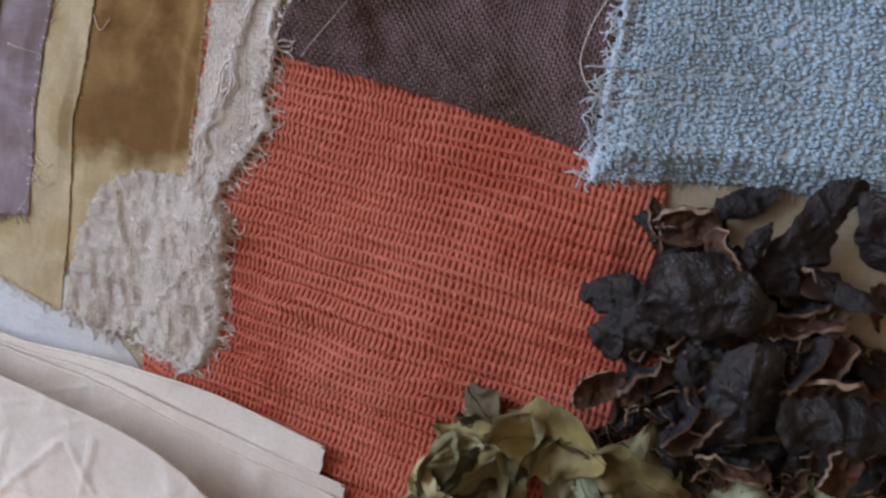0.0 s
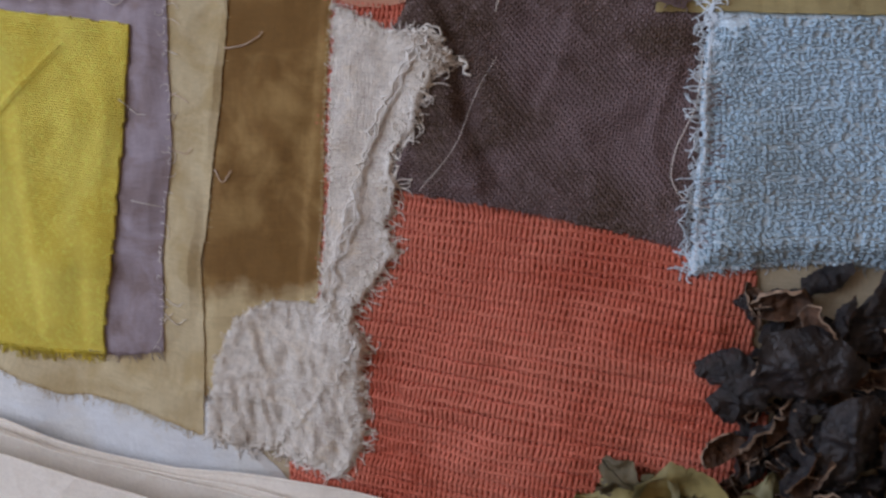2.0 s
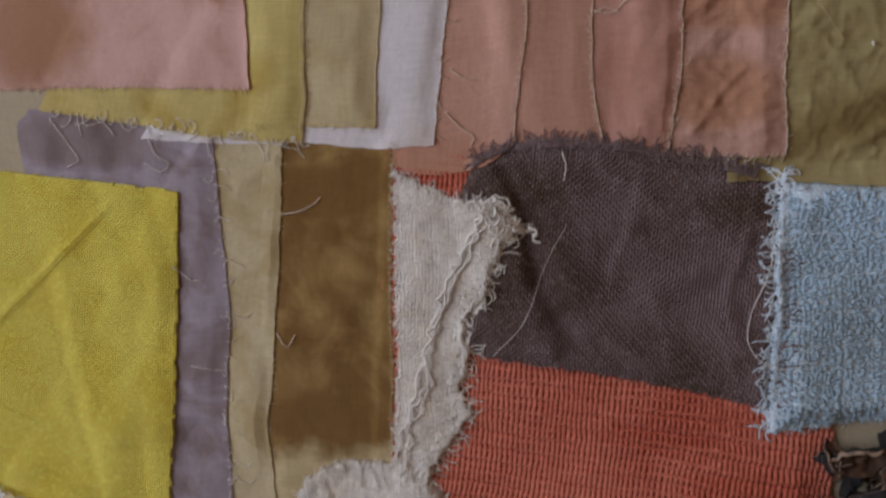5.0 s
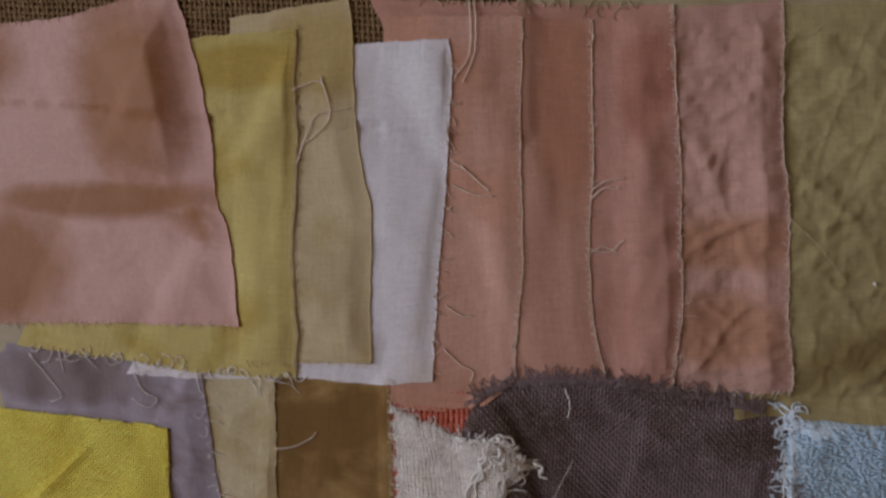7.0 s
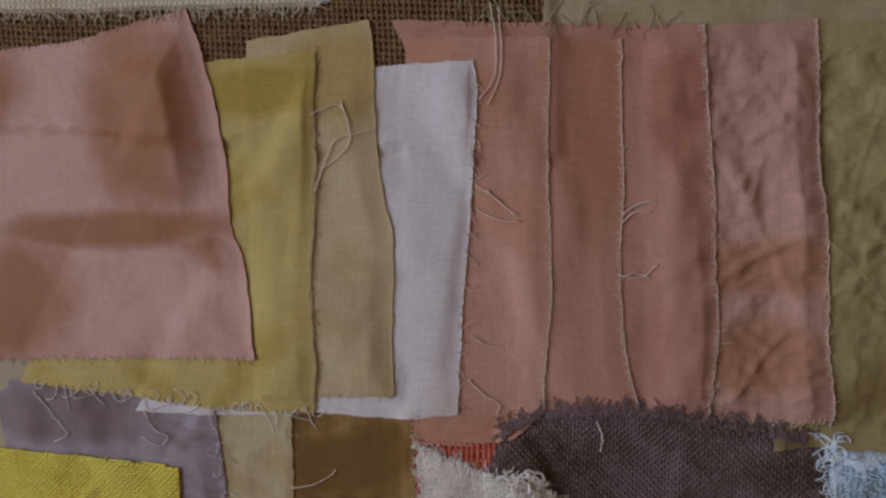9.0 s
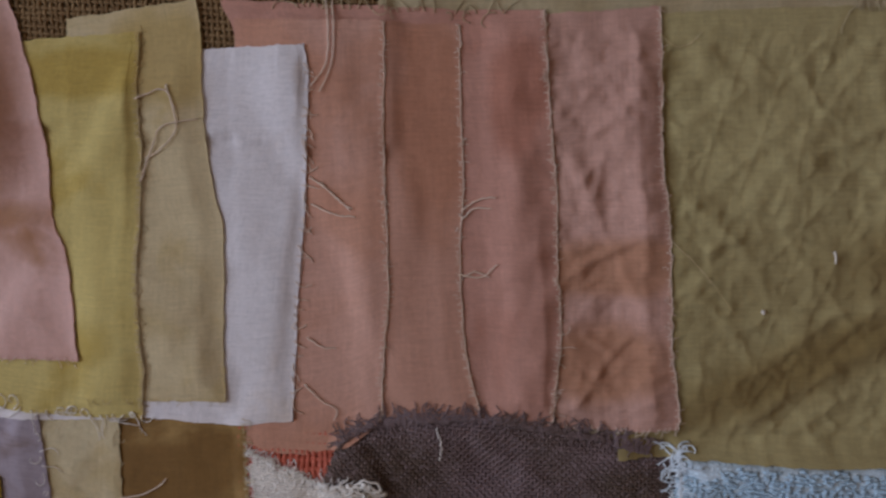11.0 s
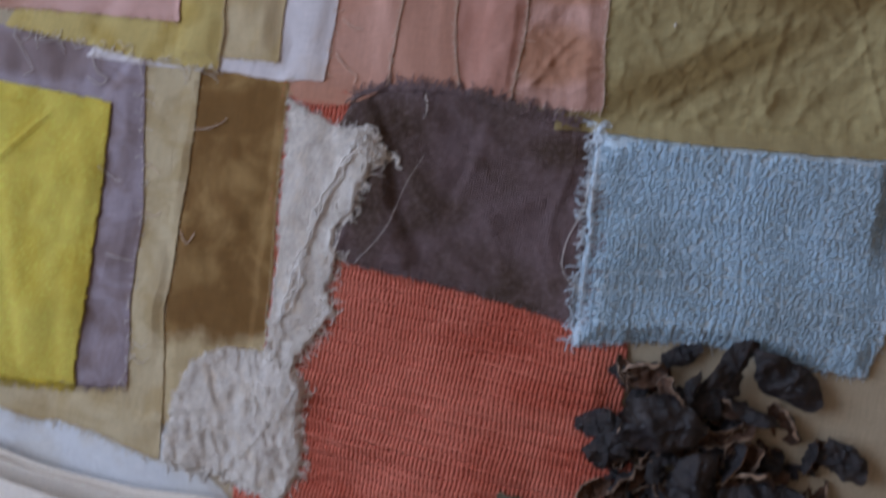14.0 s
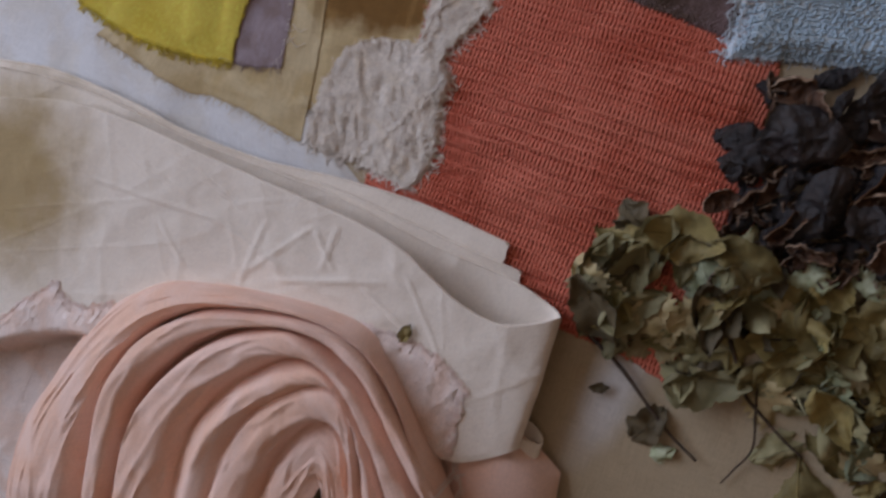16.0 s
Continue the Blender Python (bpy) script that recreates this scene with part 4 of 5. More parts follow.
CRESTS = [  # height of the crest, depth of the crevice inside it, its line (mm)
    (25, None, [(-316, -446), (-312, -385), (-293, -338), (-276, -304), (-250, -268), (-214, -248), (-150, -236), (-95, -236), (-74, -252), (-39, -289), (-18, -318)]),
    (47, 26, [(-272, -412), (-270, -362), (-254, -315), (-239, -287), (-218, -264), (-192, -248), (-131, -236), (-88, -242), (-62, -261), (-29, -304)]),
    (53, 30, [(-236, -388), (-238, -338), (-228, -298), (-203, -268), (-176, -253), (-121, -239), (-92, -243), (-72, -256), (-26, -304)]),
    (54, 40, [(-214, -388), (-214, -340), (-202, -308), (-182, -280), (-153, -257), (-124, -248), (-98, -256), (-73, -274), (-38, -311)]),
    (52, 47, [(-170, -370), (-168, -332), (-154, -301), (-131, -275), (-110, -264), (-91, -270), (-72, -292), (-58, -321)]),
    (52, 40, [(-152, -362), (-147, -329), (-135, -300), (-106, -275), (-88, -275), (-75, -297), (-66, -325)]),
    (45, None, [(-120, -362), (-116, -332), (-108, -310), (-97, -300), (-87, -303), (-80, -316), (-74, -340)]),
    (43, None, [(-97, -374), (-96, -352), (-94, -337), (-92, -330), (-90, -332), (-88, -346), (-86, -366)]),
]
RIDGES = []
for (z, deep, line), (z2, _, line2) in zip(CRESTS, CRESTS[1:]):
    A, B = spline(line, 40), spline(line2, 40)
    at = lambda k: A * (1 - k) + B * k
    RIDGES.append((z, A))
    if deep is None:
        RIDGES.append((z * 0.45 + z2 * 0.55 + 3, at(0.5)))
    else:
        RIDGES += [(z + 2.0, at(0.22)), (z + 0.5, at(0.48)), (z * 0.55 + deep * 0.45, at(0.64)), (deep, at(0.74)), (deep * 0.45 + z2 * 0.55, at(0.87))]
RIDGES.append((CRESTS[-1][0], spline(CRESTS[-1][2], 40)))
n = 150
rows = []
for z, line in RIDGES:
    p = np.array(line, float)
    a, b = p[0] - p[1], p[-1] - p[-2]
    p = np.vstack([p[0] + 70 * a / np.linalg.norm(a), p[::3], p[-1] + 60 * b / np.linalg.norm(b)])
    s = spline(p, n)
    run = np.linspace(0, 1, n)
    lift = z * (0.55 + 0.45 * np.clip(np.sin(math.pi * run) * 2.2, 0, 1)) + 1.2 * (vnoise(run * 7, run * 0 + z, 2) - 0.5)
    rows.append(np.c_[s, lift] / 1000)
rows = np.array(rows)
loft = np.stack([spline(rows[:, k], 220) for k in range(n)], 1)
turn_u, turn_v = np.meshgrid(np.linspace(0, 1, n), np.linspace(0, 1, 220))
loft[..., 2] += 0.0044 * (fbm(turn_u * 5, turn_v * 26, 6) - 0.5) + 0.0016 * ridge(turn_u * 8 + turn_v * 5, turn_v * 30, 2)
loft[..., 1] += 0.0050 * (fbm(turn_u * 4, turn_v * 14, 1) - 0.5)
loft[..., 2] += 0.0009 * (fbm(loft[..., 0] * 60, loft[..., 1] * 60, 3) - 0.5) + 0.0006 * ridge(loft[..., 0] * 50 + loft[..., 1] * 20, loft[..., 1] * 30, 5)
sheet_object("roll_folds", loft[::-1, :, 0], loft[::-1, :, 1], loft[::-1, :, 2], M["pink"], "", "", 0.0008, 0.4, 0.3, roll)
lay(loft[..., 0], loft[..., 1], loft[..., 2])

# a soft bulge of the same cloth beside the roll
uu, vv = np.meshgrid(np.linspace(0, 1, 60), np.linspace(0, 1, 50))
bx, by = -0.040 + 0.070 * uu + 0.012 * vv, -0.288 - 0.11 * vv + 0.016 * np.sin(uu * 3.0)
bz = 0.003 + 0.020 * np.clip(np.sin(math.pi * np.clip(uu * 0.9 + 0.1, 0, 1)), 0, 1) ** 0.6 * np.clip(vv * 9, 0, 1) ** 0.6 + 0.0012 * fbm(bx * 40, by * 40, 3)
sheet_object("roll_end", bx[::-1], by[::-1], bz[::-1], M["pink"], "", "", 0.0008, 0.07, 0.11, roll)
lay(bx, by, bz)

# ---- frayed edges and loose threads ----
fringe("cream_strip", "bottom", 0.0, 1.0, 0.005, 0.0009, 0.00022, M["cream"])
fringe("cream_strip", "right", 0.0, 1.0, 0.006, 0.0008, 0.00025, M["strand"])
fringe("beige_back", "left", 0.4, 1.0, 0.006, 0.0014, 0.0002, M["strand"])
fringe("strip3", "top", 0.25, 0.9, 0.010, 0.0028, 0.0002, M["beige"], curl=0.9)
fringe("olive", "top", 0.45, 1.0, 0.009, 0.0007, 0.0002, M["beige"], curl=0.5)
fringe("plum", "top", 0.10, 0.92, 0.006, 0.00035, 0.0003, M["plum_yarn"], "dark frayed plum threads", curl=0.7)
fringe("plum", "right", 0.0, 0.75, 0.009, 0.0008, 0.0003, M["plum_yarn"])
fringe("plum", "bottom", 0.05, 1.0, 0.002, 0.0009, 0.00025, M["plum_yarn"])
fringe("towel", "left", 0.0, 1.0, 0.008, 0.0004, 0.00038, M["towel_fray"], "pale blue frayed loops", curl=1.3)
fringe("towel", "bottom", 0.0, 1.0, 0.004, 0.0008, 0.00025, M["towel_fray"], curl=0.7)
fringe("towel", "right", 0.0, 1.0, 0.004, 0.0008, 0.00025, M["towel_fray"], curl=0.9)
fringe("gauze", "right", 0.0, 1.0, 0.0080, 0.00045, 0.00034, M["strand"], "white frayed cotton ends", curl=2.0)
fringe("gauze", "bottom", 0.0, 1.0, 0.0065, 0.00042, 0.0003, M["strand"], curl=2.0)
fringe("gauze", "left", 0.0, 1.0, 0.003, 0.0012, 0.0002, M["strand"], curl=0.8)
fringe("gauze", "top", 0.0, 1.0, 0.004, 0.0007, 0.00025, M["strand"], curl=1.0)
fringe("brown", "right", 0.25, 1.0, 0.003, 0.0012, 0.00015, M["brown"])
fringe("mauve", "right", 0.0, 1.0, 0.006, 0.006, 0.0002, M["strand"], curl=1.2)
fringe("mauve", "bottom", 0.4, 1.0, 0.004, 0.0010, 0.00018, M["mauve"])
fringe("yellow", "bottom", 0.0, 1.0, 0.005, 0.0006, 0.0003, M["yellow"], "mustard fringe", curl=0.2)
fringe("yellow", "right", 0.0, 1.0, 0.0014, 0.0012, 0.00015, M["yellow"])
fringe("ochre", "bottom", 0.0, 1.0, 0.005, 0.0016, 0.00015, M["ochre"], curl=0.6)
fringe("ochre", "right", 0.1, 1.0, 0.0025, 0.004, 0.00015, M["ochre"])
fringe("mustard", "bottom", 0.1, 1.0, 0.009, 0.0035, 0.00026, M["strand"], curl=1.6)
fringe("mustard", "right", 0.0, 1.0, 0.0028, 0.0011, 0.00018, M["khaki"])
fringe("khaki", "bottom", 0.0, 1.0, 0.002, 0.004, 0.00012, M["khaki"])
fringe("lavender", "right", 0.05, 0.95, 0.006, 0.0045, 0.00024, M["thread"], lean=-0.6)
for k in ("strip1", "strip2", "strip3", "strip4"):
    fringe(k, "right", 0.0, 1.0, 0.0022, 0.0022, 0.00017, M["thread"], curl=0.8)
    raw_edge(k, "right", 0.00028, M["thread"])
fringe("strip4", "bottom", 0.3, 1.0, 0.003, 0.0022, 0.00017, M["thread"])
fringe("strip3", "right", 0.0, 0.3, 0.005, 0.004, 0.00017, M["thread"])
raw_edge("mustard", "right", 0.0003, M["khaki"])
raw_edge("khaki", "right", 0.0003, M["khaki"])
raw_edge("lavender", "right", 0.0003, M["lavender"])
raw_edge("satin", "right", 0.0003, M["satin"])
raw_edge("yellow", "right", 0.0003, M["yellow"])
raw_edge("mauve", "right", 0.00025, M["mauve"])
raw_edge("ochre", "right", 0.00025, M["ochre"])
fringe("satin", "bottom", 0.0, 1.0, 0.0025, 0.0028, 0.00015, M["thread"])
fringe("satin", "top", 0.2, 1.0, 0.003, 0.004, 0.00013, M["pink1"])
fringe("pink_edge", "right", 0.0, 1.0, 0.004, 0.0005, 0.0002, M["pink_pale"], curl=0.8)
fringe("pink_edge", "top", 0.3, 1.0, 0.003, 0.0007, 0.0002, M["pink_pale"], curl=0.8)
fringe("pink_end", "top", 0.0, 1.0, 0.005, 0.0008, 0.00018, M["pink_pale"])

ob = SIDES["gauze"]["object"]
for k, (pts, r) in enumerate((([(-72, 41), (-81, 24), (-93, -1), (-98, -22), (-100, -40), (-108, -59), (-110, -80), (-115, -82)], 0.0006), ([(-73, 41), (-84, 20), (-95, -4), (-99, -24), (-103, -42), (-109, -62), (-112, -80)], 0.0006),
                              ([(-71, 40), (-80, 22), (-91, -2), (-97, -24), (-98, -42), (-106, -60), (-108, -79)], 0.0005), ([(-94, -91), (-101, -107), (-112, -122), (-128, -141), (-137, -153)], 0.0005),
                              ([(-70, 44), (-62, 37), (-54, 32), (-50, 30)], 0.0009), ([(-75, 46), (-66, 44), (-62, 38), (-68, 34)], 0.0008))):
    loose(ob, pts, r, M["strand"], "thick white twisted strand", lift=0.0010, n=60, name="twisted_strand", wander=0.0055)
for k in range(7):
    a0, rr = rng.uniform(0, 6.28), rng.uniform(2.5, 5.5)
    cx, cy = -68 + rng.normal(0, 2.5), 39 + rng.normal(0, 2.5)
    loose(ob, [(cx + rr * math.cos(a0 + q), cy + 0.8 * rr * math.sin(a0 + q)) for q in np.linspace(0, rng.uniform(4, 7), 9)], 0.0005, M["strand"], "knotted white yarn loop", lift=0.0008 + 0.0004 * k, n=30, name="yarn_loop", wander=0.001)
ob = SIDES["plum"]["object"]
loose(ob, [(-69, -23), (-55, -5), (-48, 17), (-39, 36)], 0.00014, M["strand"])
loose(ob, [(-42, 66), (-40, 60), (-41, 54)], 0.0003, M["strand"], "pale loose thread")
loose(SIDES["towel"]["object"], [(44, 39), (43, 19), (37, 2), (36, -9), (40, -17), (48, -21), (56, -19), (60, -14), (56, -11)], 0.00024, M["strand"], "long pale loop of thread")
loose(SIDES["towel"]["object"], [(96, -27), (103, -32), (110, -34), (116, -32)], 0.00022, M["pile"])
ob = SIDES["olive"]["object"]
loose(ob, [(42, 135), (53, 124), (64, 109)], 0.00016, M["khaki"], "fine khaki thread")
loose(ob, [(39, 205), (44, 201), (49, 202), (53, 206)], 0.00016, M["khaki"])
loose(ob, [(97, 130), (97.3, 128), (97.2, 126)], 0.0004, M["strand"], "white fluff speck", n=6)
loose(ob, [(74, 109.6), (74.4, 108.8), (74.2, 108)], 0.0007, M["strand"], "white fluff speck", n=5)
ob = SIDES["lavender"]["object"]
for pts in ([(-86, 160), (-78, 154), (-71, 147)], [(-86, 150), (-77, 146), (-69, 145)], [(-82, 158), (-74, 150), (-70, 148)], [(-90, 100), (-84, 96), (-79, 96)],
            [(-78, 228), (-76, 214), (-77, 200), (-83, 192)], [(-75, 226), (-74, 212), (-75, 200), (-80, 190)], [(-92, 82), (-86, 76), (-80, 72), (-81, 68)]):
    loose(ob, pts, 0.00032, M["thread"])
ob = SIDES["strip2"]["object"]
for pts in ([(-31, 146), (-25, 150), (-18, 151)], [(-31, 143), (-26, 147), (-20, 147)], [(-32, 123), (-24, 122), (-18, 127)], [(-31, 122), (-26, 124), (-21, 122)]):
    loose(ob, pts, 0.00032, M["thread"])
ob = SIDES["mustard"]["object"]
for pts in ([(-149, 190), (-138, 193), (-134, 186)], [(-137, 195), (-134, 180), (-141, 172), (-148, 168)], [(-150, 160), (-145, 172), (-139, 180), (-126, 182)]):
    loose(ob, pts, 0.00032, M["thread"])
ob = SIDES["mauve"]["object"]
for pts in ([(-282, 78), (-270, 62), (-268, 58), (-275, 55)], [(-232, 70), (-228, 62), (-222, 58), (-226, 54), (-234, 58)], [(-198, 34), (-192, 32)], [(-214, -38), (-208, -39), (-199, -40)], [(-222, 10), (-214, 4), (-208, 3)],
            [(-196, -85), (-190, -88), (-186, -86)], [(-197, -92), (-190, -97), (-185, -94)]):
    loose(ob, pts, 0.00026, M["strand"])
ob = SIDES["ochre"]["object"]
for pts in ([(-168, 36), (-160, 37), (-152, 41), (-149, 44)], [(-171, -20), (-166, -26), (-162, -20)], [(-196, 14), (-189, 12), (-186, 10)], [(-195, -12), (-188, -14), (-184, -11)]):
    loose(ob, pts, 0.00032, M["thread"])
loose(SIDES["strip3"]["object"], [(-98, 235), (-92, 240), (-84, 236), (-76, 228), (-72, 220)], 0.00018, M["beige"], lift=0.002)
loose(SIDES["strip3"]["object"], [(-90, 226), (-86, 236), (-78, 240), (-74, 232), (-70, 222)], 0.00018, M["beige"], lift=0.002)

# ---- terry pile: rows of small loops ----
t = SIDES["towel"]
B, T, L, R = (t[k] for k in ("bottom", "top", "left", "right"))
loops = []
for v in np.arange(0.008, 0.995, 0.0112):
    for u in np.arange(0.006, 0.997, 0.0116):
        a, b = u + rng.normal(0, 0.0046), v + rng.normal(0, 0.0026)
        pick = lambda S, q: S[int(np.clip(q, 0, 1) * (len(S) - 1))]
        p = (1 - b) * pick(B, a) + b * pick(T, a) + (1 - a) * pick(L, b) + a * pick(R, b)
        p = p - ((1 - a) * (1 - b) * B[0] + a * (1 - b) * B[-1] + (1 - a) * b * T[0] + a * b * T[-1])
        if p[1] > 0.0535 - 0.004 * (p[0] < 0.06):
            continue
        way = rng.normal(0.03, 0.45)
        w, hgt = rng.uniform(0.0005, 0.0009), rng.uniform(0.0005, 0.0011)
        z = float(sample(HEIGHT, p[:1], p[1:])[0]) - 0.0002
        lean = rng.normal(0, 0.0003, 2)
        loops.append([(p[0] + w * c * math.cos(way) + lean[0] * s, p[1] + w * c * math.sin(way) + lean[1] * s, z + hgt * s) for c, s in ((-1, 0), (-0.8, 0.75), (0, 1.0), (0.8, 0.75), (1, 0))])
tubes("nap", loops, 0.00050, M["pile"], t["object"], "short cotton loops", 4, "stuff", 1.0)


# ---- dark husks ----
def husk_mesh(seed, length, width, bend, thick):
    """A torn, bent piece of shell: dark outside, brown lining, pale broken rim."""
    r = np.random.default_rng(seed)
    nr, nf = 13, 56
    q, f = np.meshgrid(np.linspace(0.0, 1, nr), np.linspace(0, 2 * math.pi, nf, endpoint=False), indexing="ij")
    corners = np.sort(r.uniform(0, 2 * math.pi, 5))
    out = np.min([np.clip(r.uniform(0.72, 1.0) / np.maximum(np.cos(f - c), 0.05), 0, 1.25) for c in corners], axis=0)
    out = (0.22 + 0.75 * out) * (1 + 0.14 * (vnoise(f * 5, f * 0 + seed, seed) - 0.5) + 0.16 * (vnoise(f * 1.6, f * 0 + seed, seed + 1) - 0.5))
    px, py = length / 2 * q * out * np.cos(f), width / 2 * q * out * np.sin(f)
    lump = crumple(px, py, 130, seed) * 0.0030 + (vnoise(px * 260, py * 260, seed) - 0.5) * 0.0016 + (vnoise(px * 600, py * 600, seed + 2) - 0.5) * 0.0012
    rc = width / (2 * bend)
    th = py / rc
    axis = -rc
    shell_r = rc + lump
    warp = r.uniform(-1, 1) * 5.0 * px**2 - r.uniform(0.03, 0.12) * width * q**3
    outer = np.stack([px, shell_r * np.sin(th), axis + shell_r * np.cos(th) + warp], -1)
    ir = shell_r - thick * (1 + 0.8 * (vnoise(px * 300, py * 300, seed + 4) - 0.5))
    inner = np.stack([px * 0.97, ir * np.sin(th), axis + ir * np.cos(th) + warp], -1)
    k = np.arange(nr * nf).reshape(nr, nf)
    up, down = [], []
    for i in range(nr - 1):
        for j in range(nf):
            n = (j + 1) % nf
            up.append((k[i, j], k[i + 1, j], k[i + 1, n], k[i, n]))
            down.append((k[i, j], k[i, n], k[i + 1, n], k[i + 1, j]))
    shell = mesh_of("husk", outer.reshape(-1, 3), up, M["husk"])
    lining = mesh_of("lining", inner.reshape(-1, 3), down, M["husk_in"])
    vo = [outer[-1, j] + (outer[-1, j] - outer[-2, j]) * 0.04 + np.array([0, 0, 0.0001]) for j in range(nf)]
    vi = [inner[-1, j] for j in range(nf)]
    rim = mesh_of("torn_rim", vo + vi, [(j, nf + j, nf + (j + 1) % nf, (j + 1) % nf) for j in range(nf)], M["husk_rim"])
    return shell, lining, rim


HUSKS = []
for seed, (w, bend) in enumerate(((0.020, 0.75), (0.019, 0.9), (0.013, 1.3), (0.015, 0.8), (0.018, 0.7), (0.016, 1.9), (0.015, 2.1), (0.011, 1.6), (0.019, 1.2), (0.009, 1.1), (0.014, 2.4), (0.017, 0.5))):
    HUSKS.append(husk_mesh(seed + 1, 0.030, w, bend, 0.0012 if seed % 3 else 0.0017))


def husk(kind, x, y, turn, size, tip=(0.0, 0.0), lift=0.0, flip=False):
    shell, lining, rim = HUSKS[kind % len(HUSKS)]
    ob = thing("dried_husk", shell, "dark brown dried husk piece with torn pale rim", "dried husk", "pile of dried husks")
    part("lining", lining, ob, "brown inner lining")
    part("torn_rim", rim, ob, "pale torn edge")
    h = float(np.max(sample(HEIGHT, x + 0.3 * 0.03 * size * np.array([-1, 0, 1, 0, 0]), y + 0.3 * 0.03 * size * np.array([0, -1, 0, 1, 0]))))
    ob.matrix_world = pose(x, y, h + (0.001 if flip else 0.004 * size) + lift, tip[0] + (180 if flip else 0), tip[1], turn) @ Matrix.Scale(size, 4)
    rad = 0.010 * size
    i0, j0 = int((x - X0) / CELL), int((y - Y0) / CELL)
    k = int(rad / CELL)
    area = HEIGHT[j0 - k:j0 + k, i0 - k:i0 + k]
    np.maximum(area, min(h + 0.0022 * size, 0.012), out=area)
    return ob


# heap first, then the pieces that lie on top
r = np.random.default_rng(5)
for _ in range(330):
    x, y = r.uniform(0.072, 0.172), r.uniform(-0.158, -0.056)
    if (x - 0.072) * 0.6 + (y + 0.056) > 0.018 or (x > 0.150 and y > -0.09) or y < -0.158 + 0.25 * (x - 0.07):
        continue
    husk(int(r.choice([0, 1, 3, 4, 5, 6, 8, 10, 11])), x, y, r.uniform(0, 360), r.uniform(0.28, 0.60), (r.normal(0, 34), r.normal(0, 26)), flip=r.random() < 0.5)
TOP = [  # kind, place (mm), turn, size, tip, open side up
    (0, 93, -79, -6, 1.55, (14, 4), False), (3, 65, -85, 20, 0.9, (5, -6), False), (4, 71, -96, 35, 1.0, (10, 0), False), (2, 81, -109, 48, 1.0, (35, 0), True),
    (5, 98, -121, 62, 0.85, (8, 0), True), (11, 66, -118, 40, 0.65, (0, 20), True), (1, 111, -106, 84, 1.3, (5, -12), False), (3, 82, -56, 10, 0.85, (20, 0), True),
    (8, 99, -46, 30, 0.62, (0, 0), False), (8, 97, -65, -60, 0.7, (40, 0), True), (4, 117, -61, 60, 1.05, (15, 10), False), (1, 122, -45, 60, 0.95, (30, 0), False),
    (10, 104, -61, 80, 0.75, (30, 0), False), (6, 123, -78, 28, 0.85, (10, 0), True), (10, 131, -65, -18, 0.95, (60, 0), True), (5, 131, -91, 70, 1.0, (15, 0), True), (3, 135, -101, 12, 1.0, (15, 0), True),
    (1, 146, -50, -28, 1.25, (10, 10), False), (8, 141, -109, 8, 1.2, (5, 8), False), (6, 114, -129, 5, 0.7, (20, 0), True), (5, 163, -84, 80, 0.75, (30, 0), True),
    (4, 176, -84, -30, 0.95, (10, 0), False), (11, 169, -112, 30, 0.75, (0, 0), False), (4, 143, -122, 80, 0.7, (25, 0), True), (3, 150, -72, -60, 0.8, (40, 0), True), (1, 172, -126, 65, 0.9, (8, 0), False),
]
for kind, x, y, turn, size, tip, up in TOP:
    husk(kind, x / 1000, y / 1000, turn, size, tip, 0.001, up)


# ---- dried leaves and twigs ----
def leaf_mesh(seed, length, width, curl, fold, saw, material):
    r = np.random.default_rng(seed)
    ns, na = 21, 11
    s, a = np.meshgrid(np.linspace(0, 1, ns), np.linspace(-1, 1, na), indexing="ij")
    w = np.sin(math.pi * np.clip(s, 0, 1) ** r.uniform(0.65, 1.0)) ** 0.75
    torn = 1 + 0.55 * (vnoise(s * 5 + 9 * (a > 0), s * 0 + seed, seed) - 0.6) + 0.25 * (vnoise(s * 15 + 9 * (a > 0), s * 0 + seed, seed + 2) - 0.5)
    w = np.maximum(w, 0.03) * np.where(np.abs(a) > 0.1, torn, 1.0) * (1 + saw * np.where(np.arange(ns) % 2, 0.5, -0.5)[:, None] * np.abs(a) ** 2)
    x, y = length * (s - 0.5), width / 2 * w * a
    z = curl * length * (s - 0.5) ** 2 * 2 + fold * width * np.abs(a) ** 1.4 * w + 0.50 * width * (vnoise(s * 4.5, a * 1.8 + seed, seed) - 0.5) * np.abs(a) + 0.10 * width * crumple(s, a * 0.5, 6, seed) + 0.10 * width * np.sin(s * 9 + a * 2 + seed) * np.abs(a)
    z = z + 0.0009 * (np.abs(((s * 7 + np.abs(a) * 1.3) % 1) - 0.5) - 0.25)
    y = y * (1 - 0.3 * abs(fold))
    me = mesh_of("dried_leaf", np.stack([x, y, z], -1).reshape(-1, 3), grid_faces(ns, na), material)
    rib = tubes("midrib", [np.c_[x[:, na // 2], y[:, na // 2], z[:, na // 2] + 0.0001]], 0.00035, material, None)
    return me, rib


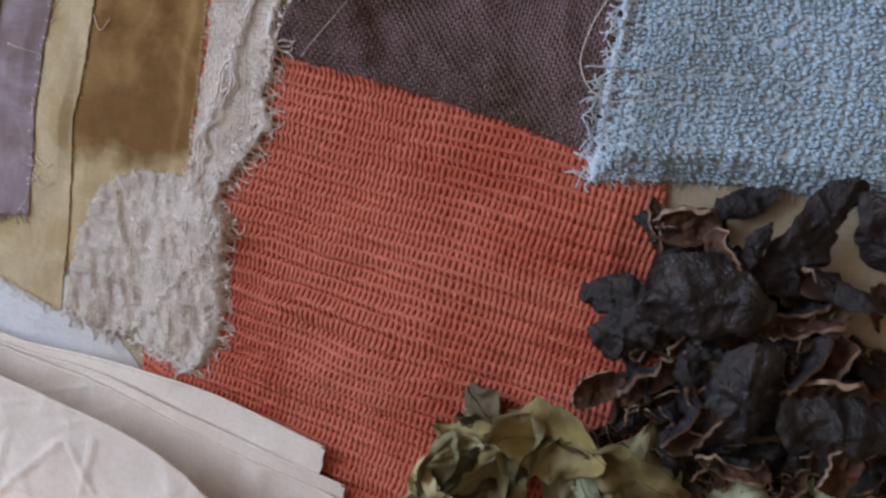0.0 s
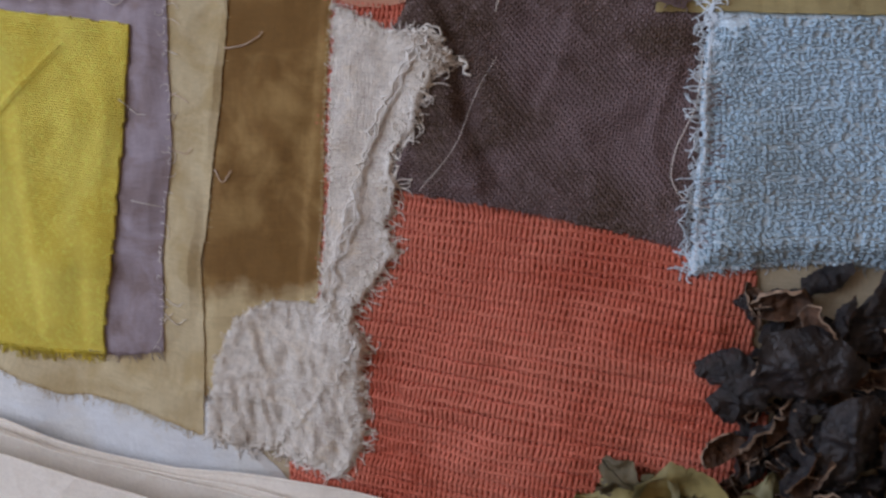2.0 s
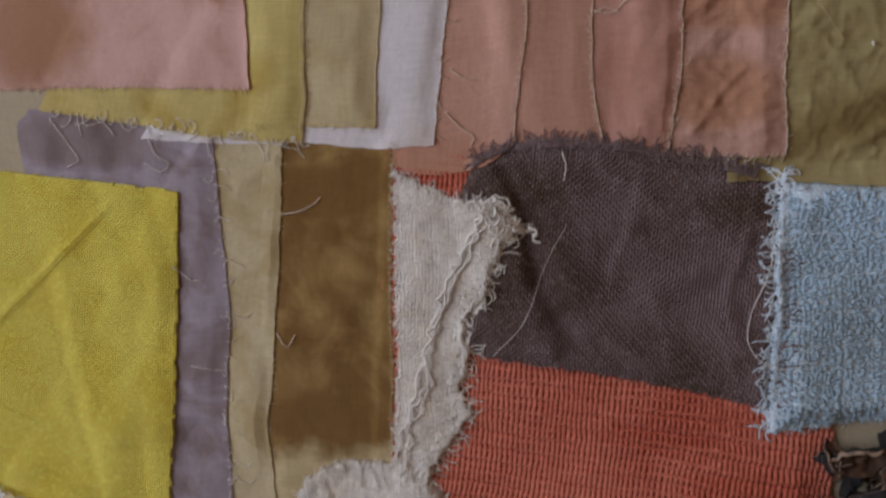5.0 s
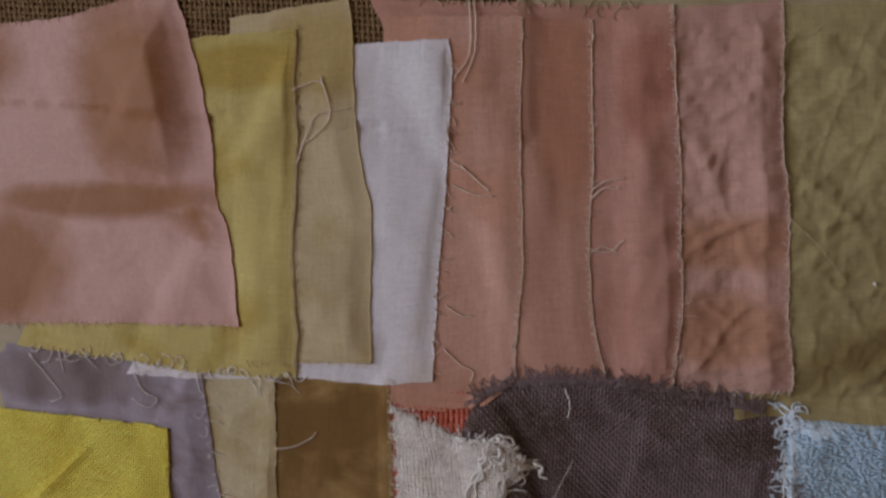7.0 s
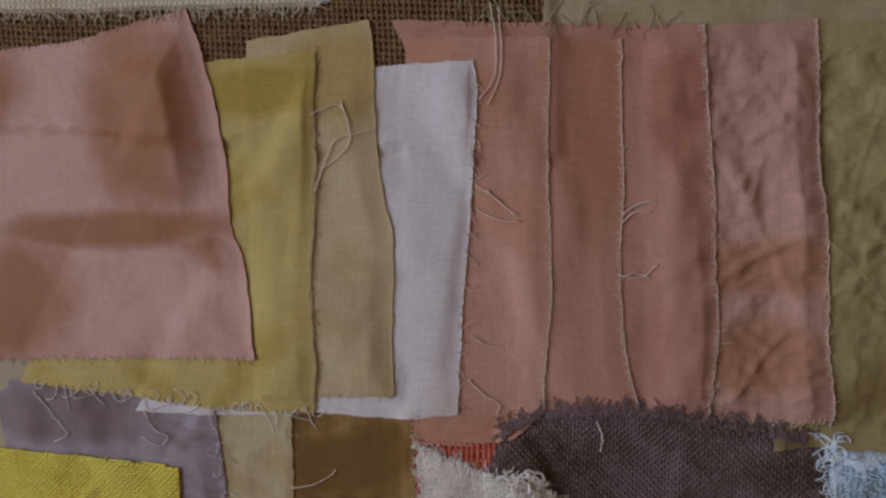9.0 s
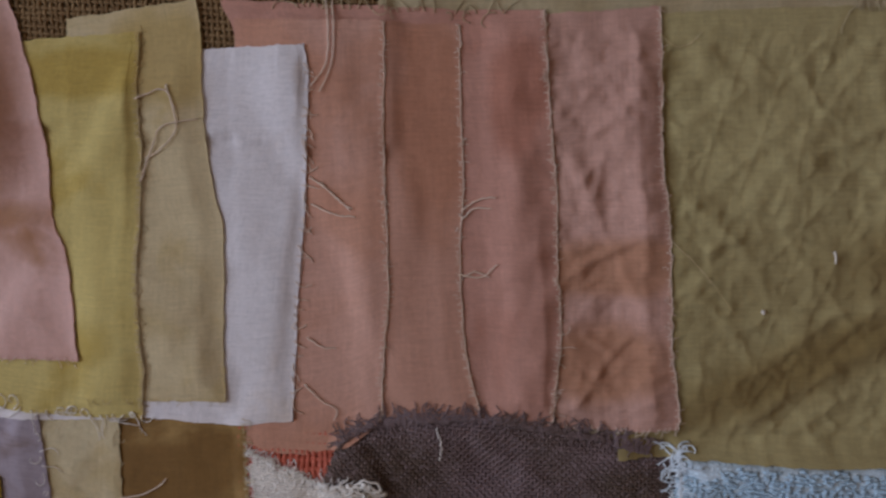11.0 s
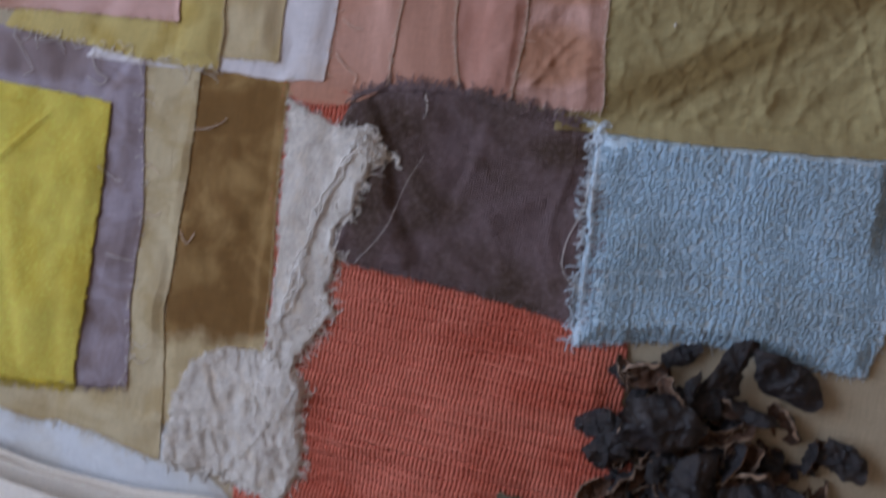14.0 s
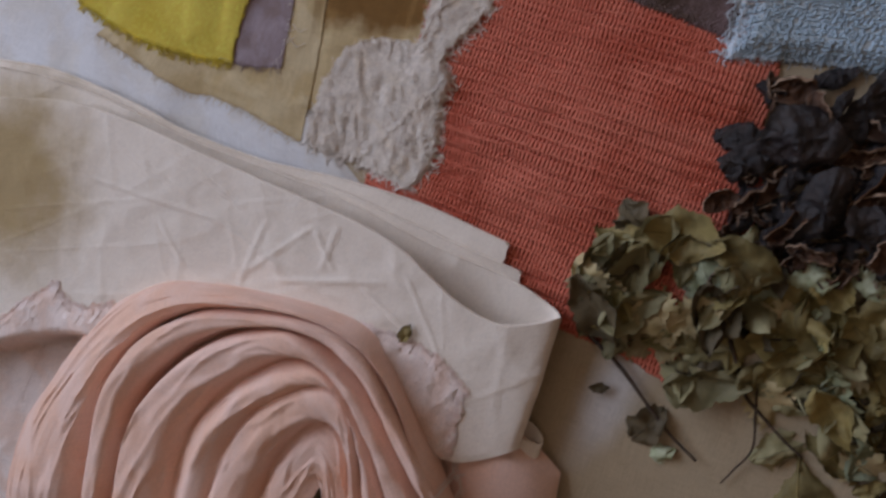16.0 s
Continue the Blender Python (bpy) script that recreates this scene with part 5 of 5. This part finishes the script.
LEAVES = []
for seed in range(20):
    r = np.random.default_rng(seed + 90)
    LEAVES.append(leaf_mesh(seed, 0.030, r.uniform(0.015, 0.025), r.normal(0, 0.45), r.uniform(-0.35, 0.6), (0.30 if seed % 10 in (3, 7, 8) else 0.06), M[("leaf1", "leaf2", "leaf5", "leaf3", "leaf5", "leaf2", "leaf1", "leaf3", "leaf4", "leaf1")[seed % 10]]))
WORDS = ("curled dry olive green leaf", "dry grey green leaf", "dark brown withered leaf", "dry tan leaf with ragged edge", "dark brown withered leaf", "dry grey green leaf", "curled dry olive green leaf",
         "dry tan leaf with ragged edge", "pale green dried leaf fragment", "curled dry olive green leaf")


def leaf(kind, x, y, turn, size, tip=(0.0, 0.0), lift=0.0):
    me, rib = LEAVES[kind % 20]
    ob = thing("dried_leaf", me, WORDS[kind % 10], "dried leaf", "heap of dried leaves")
    part("midrib", rib, ob)
    h = float(sample(spread_now, np.array([x]), np.array([y]))[0])
    ob.matrix_world = pose(x, y, h + 0.002 + lift, tip[0], tip[1], turn) @ Matrix.Scale(size, 4)
    i0, j0, k = int((x - X0) / CELL), int((y - Y0) / CELL), int(0.006 * size / CELL)
    area = spread_now[j0 - k:j0 + k, i0 - k:i0 + k]
    np.maximum(area, np.minimum(h + 0.0011, 0.020), out=area)
    return ob


spread_now = HEIGHT.copy()
r = np.random.default_rng(12)
count = 0
while count < 100:
    x, y = r.uniform(0.0, 0.20), r.uniform(-0.275, -0.135)
    top = -0.142 - 0.10 * max(0.0, x - 0.13)
    left = 0.004 + max(0.0, -0.165 - y) * 0.75
    if x < left or y > top or (abs(x - 0.048) < 0.013 and abs(y + 0.166) < 0.012) or y < -0.232 + r.uniform(-0.03, 0.0) * (x > 0.1) or (y < -0.205 and r.random() < 0.6) or (x < 0.09 and y < -0.215):
        continue
    leaf(int(r.integers(20)), x, y, r.uniform(0, 360), r.uniform(0.6, 1.45), (r.normal(0, 16), r.normal(0, 13)))
    count += 1
for kind, x, y, turn, size, tip in ((1, 12, -162, 70, 1.0, (25, 0)), (5, 21, -169, 30, 0.9, (10, 0)), (2, 30, -139, -30, 0.9, (20, 10)), (6, 54, -139, 6, 1.35, (5, 0)), (4, 24, -188, -42, 1.45, (15, 0)),
                                    (3, 54, -183, -50, 1.15, (5, 0)), (7, 71, -177, 40, 1.0, (0, 0)), (0, 86, -142, -12, 1.3, (5, 0)), (8, 117, -142, 10, 0.95, (0, 0)), (18, 100, -152, 60, 0.7, (10, 0)),
                                    (13, 107, -167, 12, 1.25, (0, 0)), (8, 143, -141, -6, 0.75, (20, 0)), (1, 87, -209, 18, 1.45, (10, 0)), (0, 120, -190, 60, 1.3, (8, 0)), (5, 128, -203, 20, 1.2, (0, 0)), (5, 79, -194, 10, 1.1, (0, 0)),
                                    (2, 66, -243, 65, 0.95, (0, 0)), (8, 78, -256, 40, 0.5, (0, 0)), (11, 137, -175, 70, 1.2, (20, 0)), (3, 160, -150, -65, 1.3, (50, 0)), (17, 152, -178, 30, 1.2, (0, 0))):
    leaf(kind, x / 1000, y / 1000, turn, size, tip, 0.002)


def twig(points, radius, label="thin dark dried twig"):
    xy = spline(points, 30) / 1000
    z = np.maximum.accumulate(np.maximum(sample(spread_now, xy[:, 0], xy[:, 1]) * 0.7, 0.001)[::-1])[::-1] + radius
    line = np.c_[xy, np.convolve(np.pad(z, 4, "edge"), np.ones(9) / 9, "valid")]
    bumpy = line + 0.0005 * np.stack([vnoise(np.arange(30) * 0.7, xy[:, 0] * 0, q) - 0.5 for q in range(3)], 1)
    ob = thing("twig", tubes("twig", [bumpy], radius, M["twig"], None, sides=7, taper=0.55), label, "twig", "twigs among the leaves")
    return ob


twig([(22, -206), (38, -214), (52, -224), (74, -241), (95, -253)], 0.0014)
twig([(91, -184), (100, -198), (107, -210), (128, -224), (143, -232)], 0.0013)
twig([(112, -205), (116, -222), (119, -238), (110, -260)], 0.0008)
twig([(60, -192), (76, -206), (90, -224)], 0.0006)
twig([(106, -180), (132, -170), (157, -155), (182, -148)], 0.0006, "thin pale dried stalk")
# small withered bits on the cloths
leaf(9, -0.071, -0.232, 70, 0.42, (0, 0), 0.001)
leaf(4, 0.036, -0.232, 20, 0.4, (0, 0), 0.001)
leaf(9, 0.178, -0.236, 40, 0.6, (0, 0), 0.001)
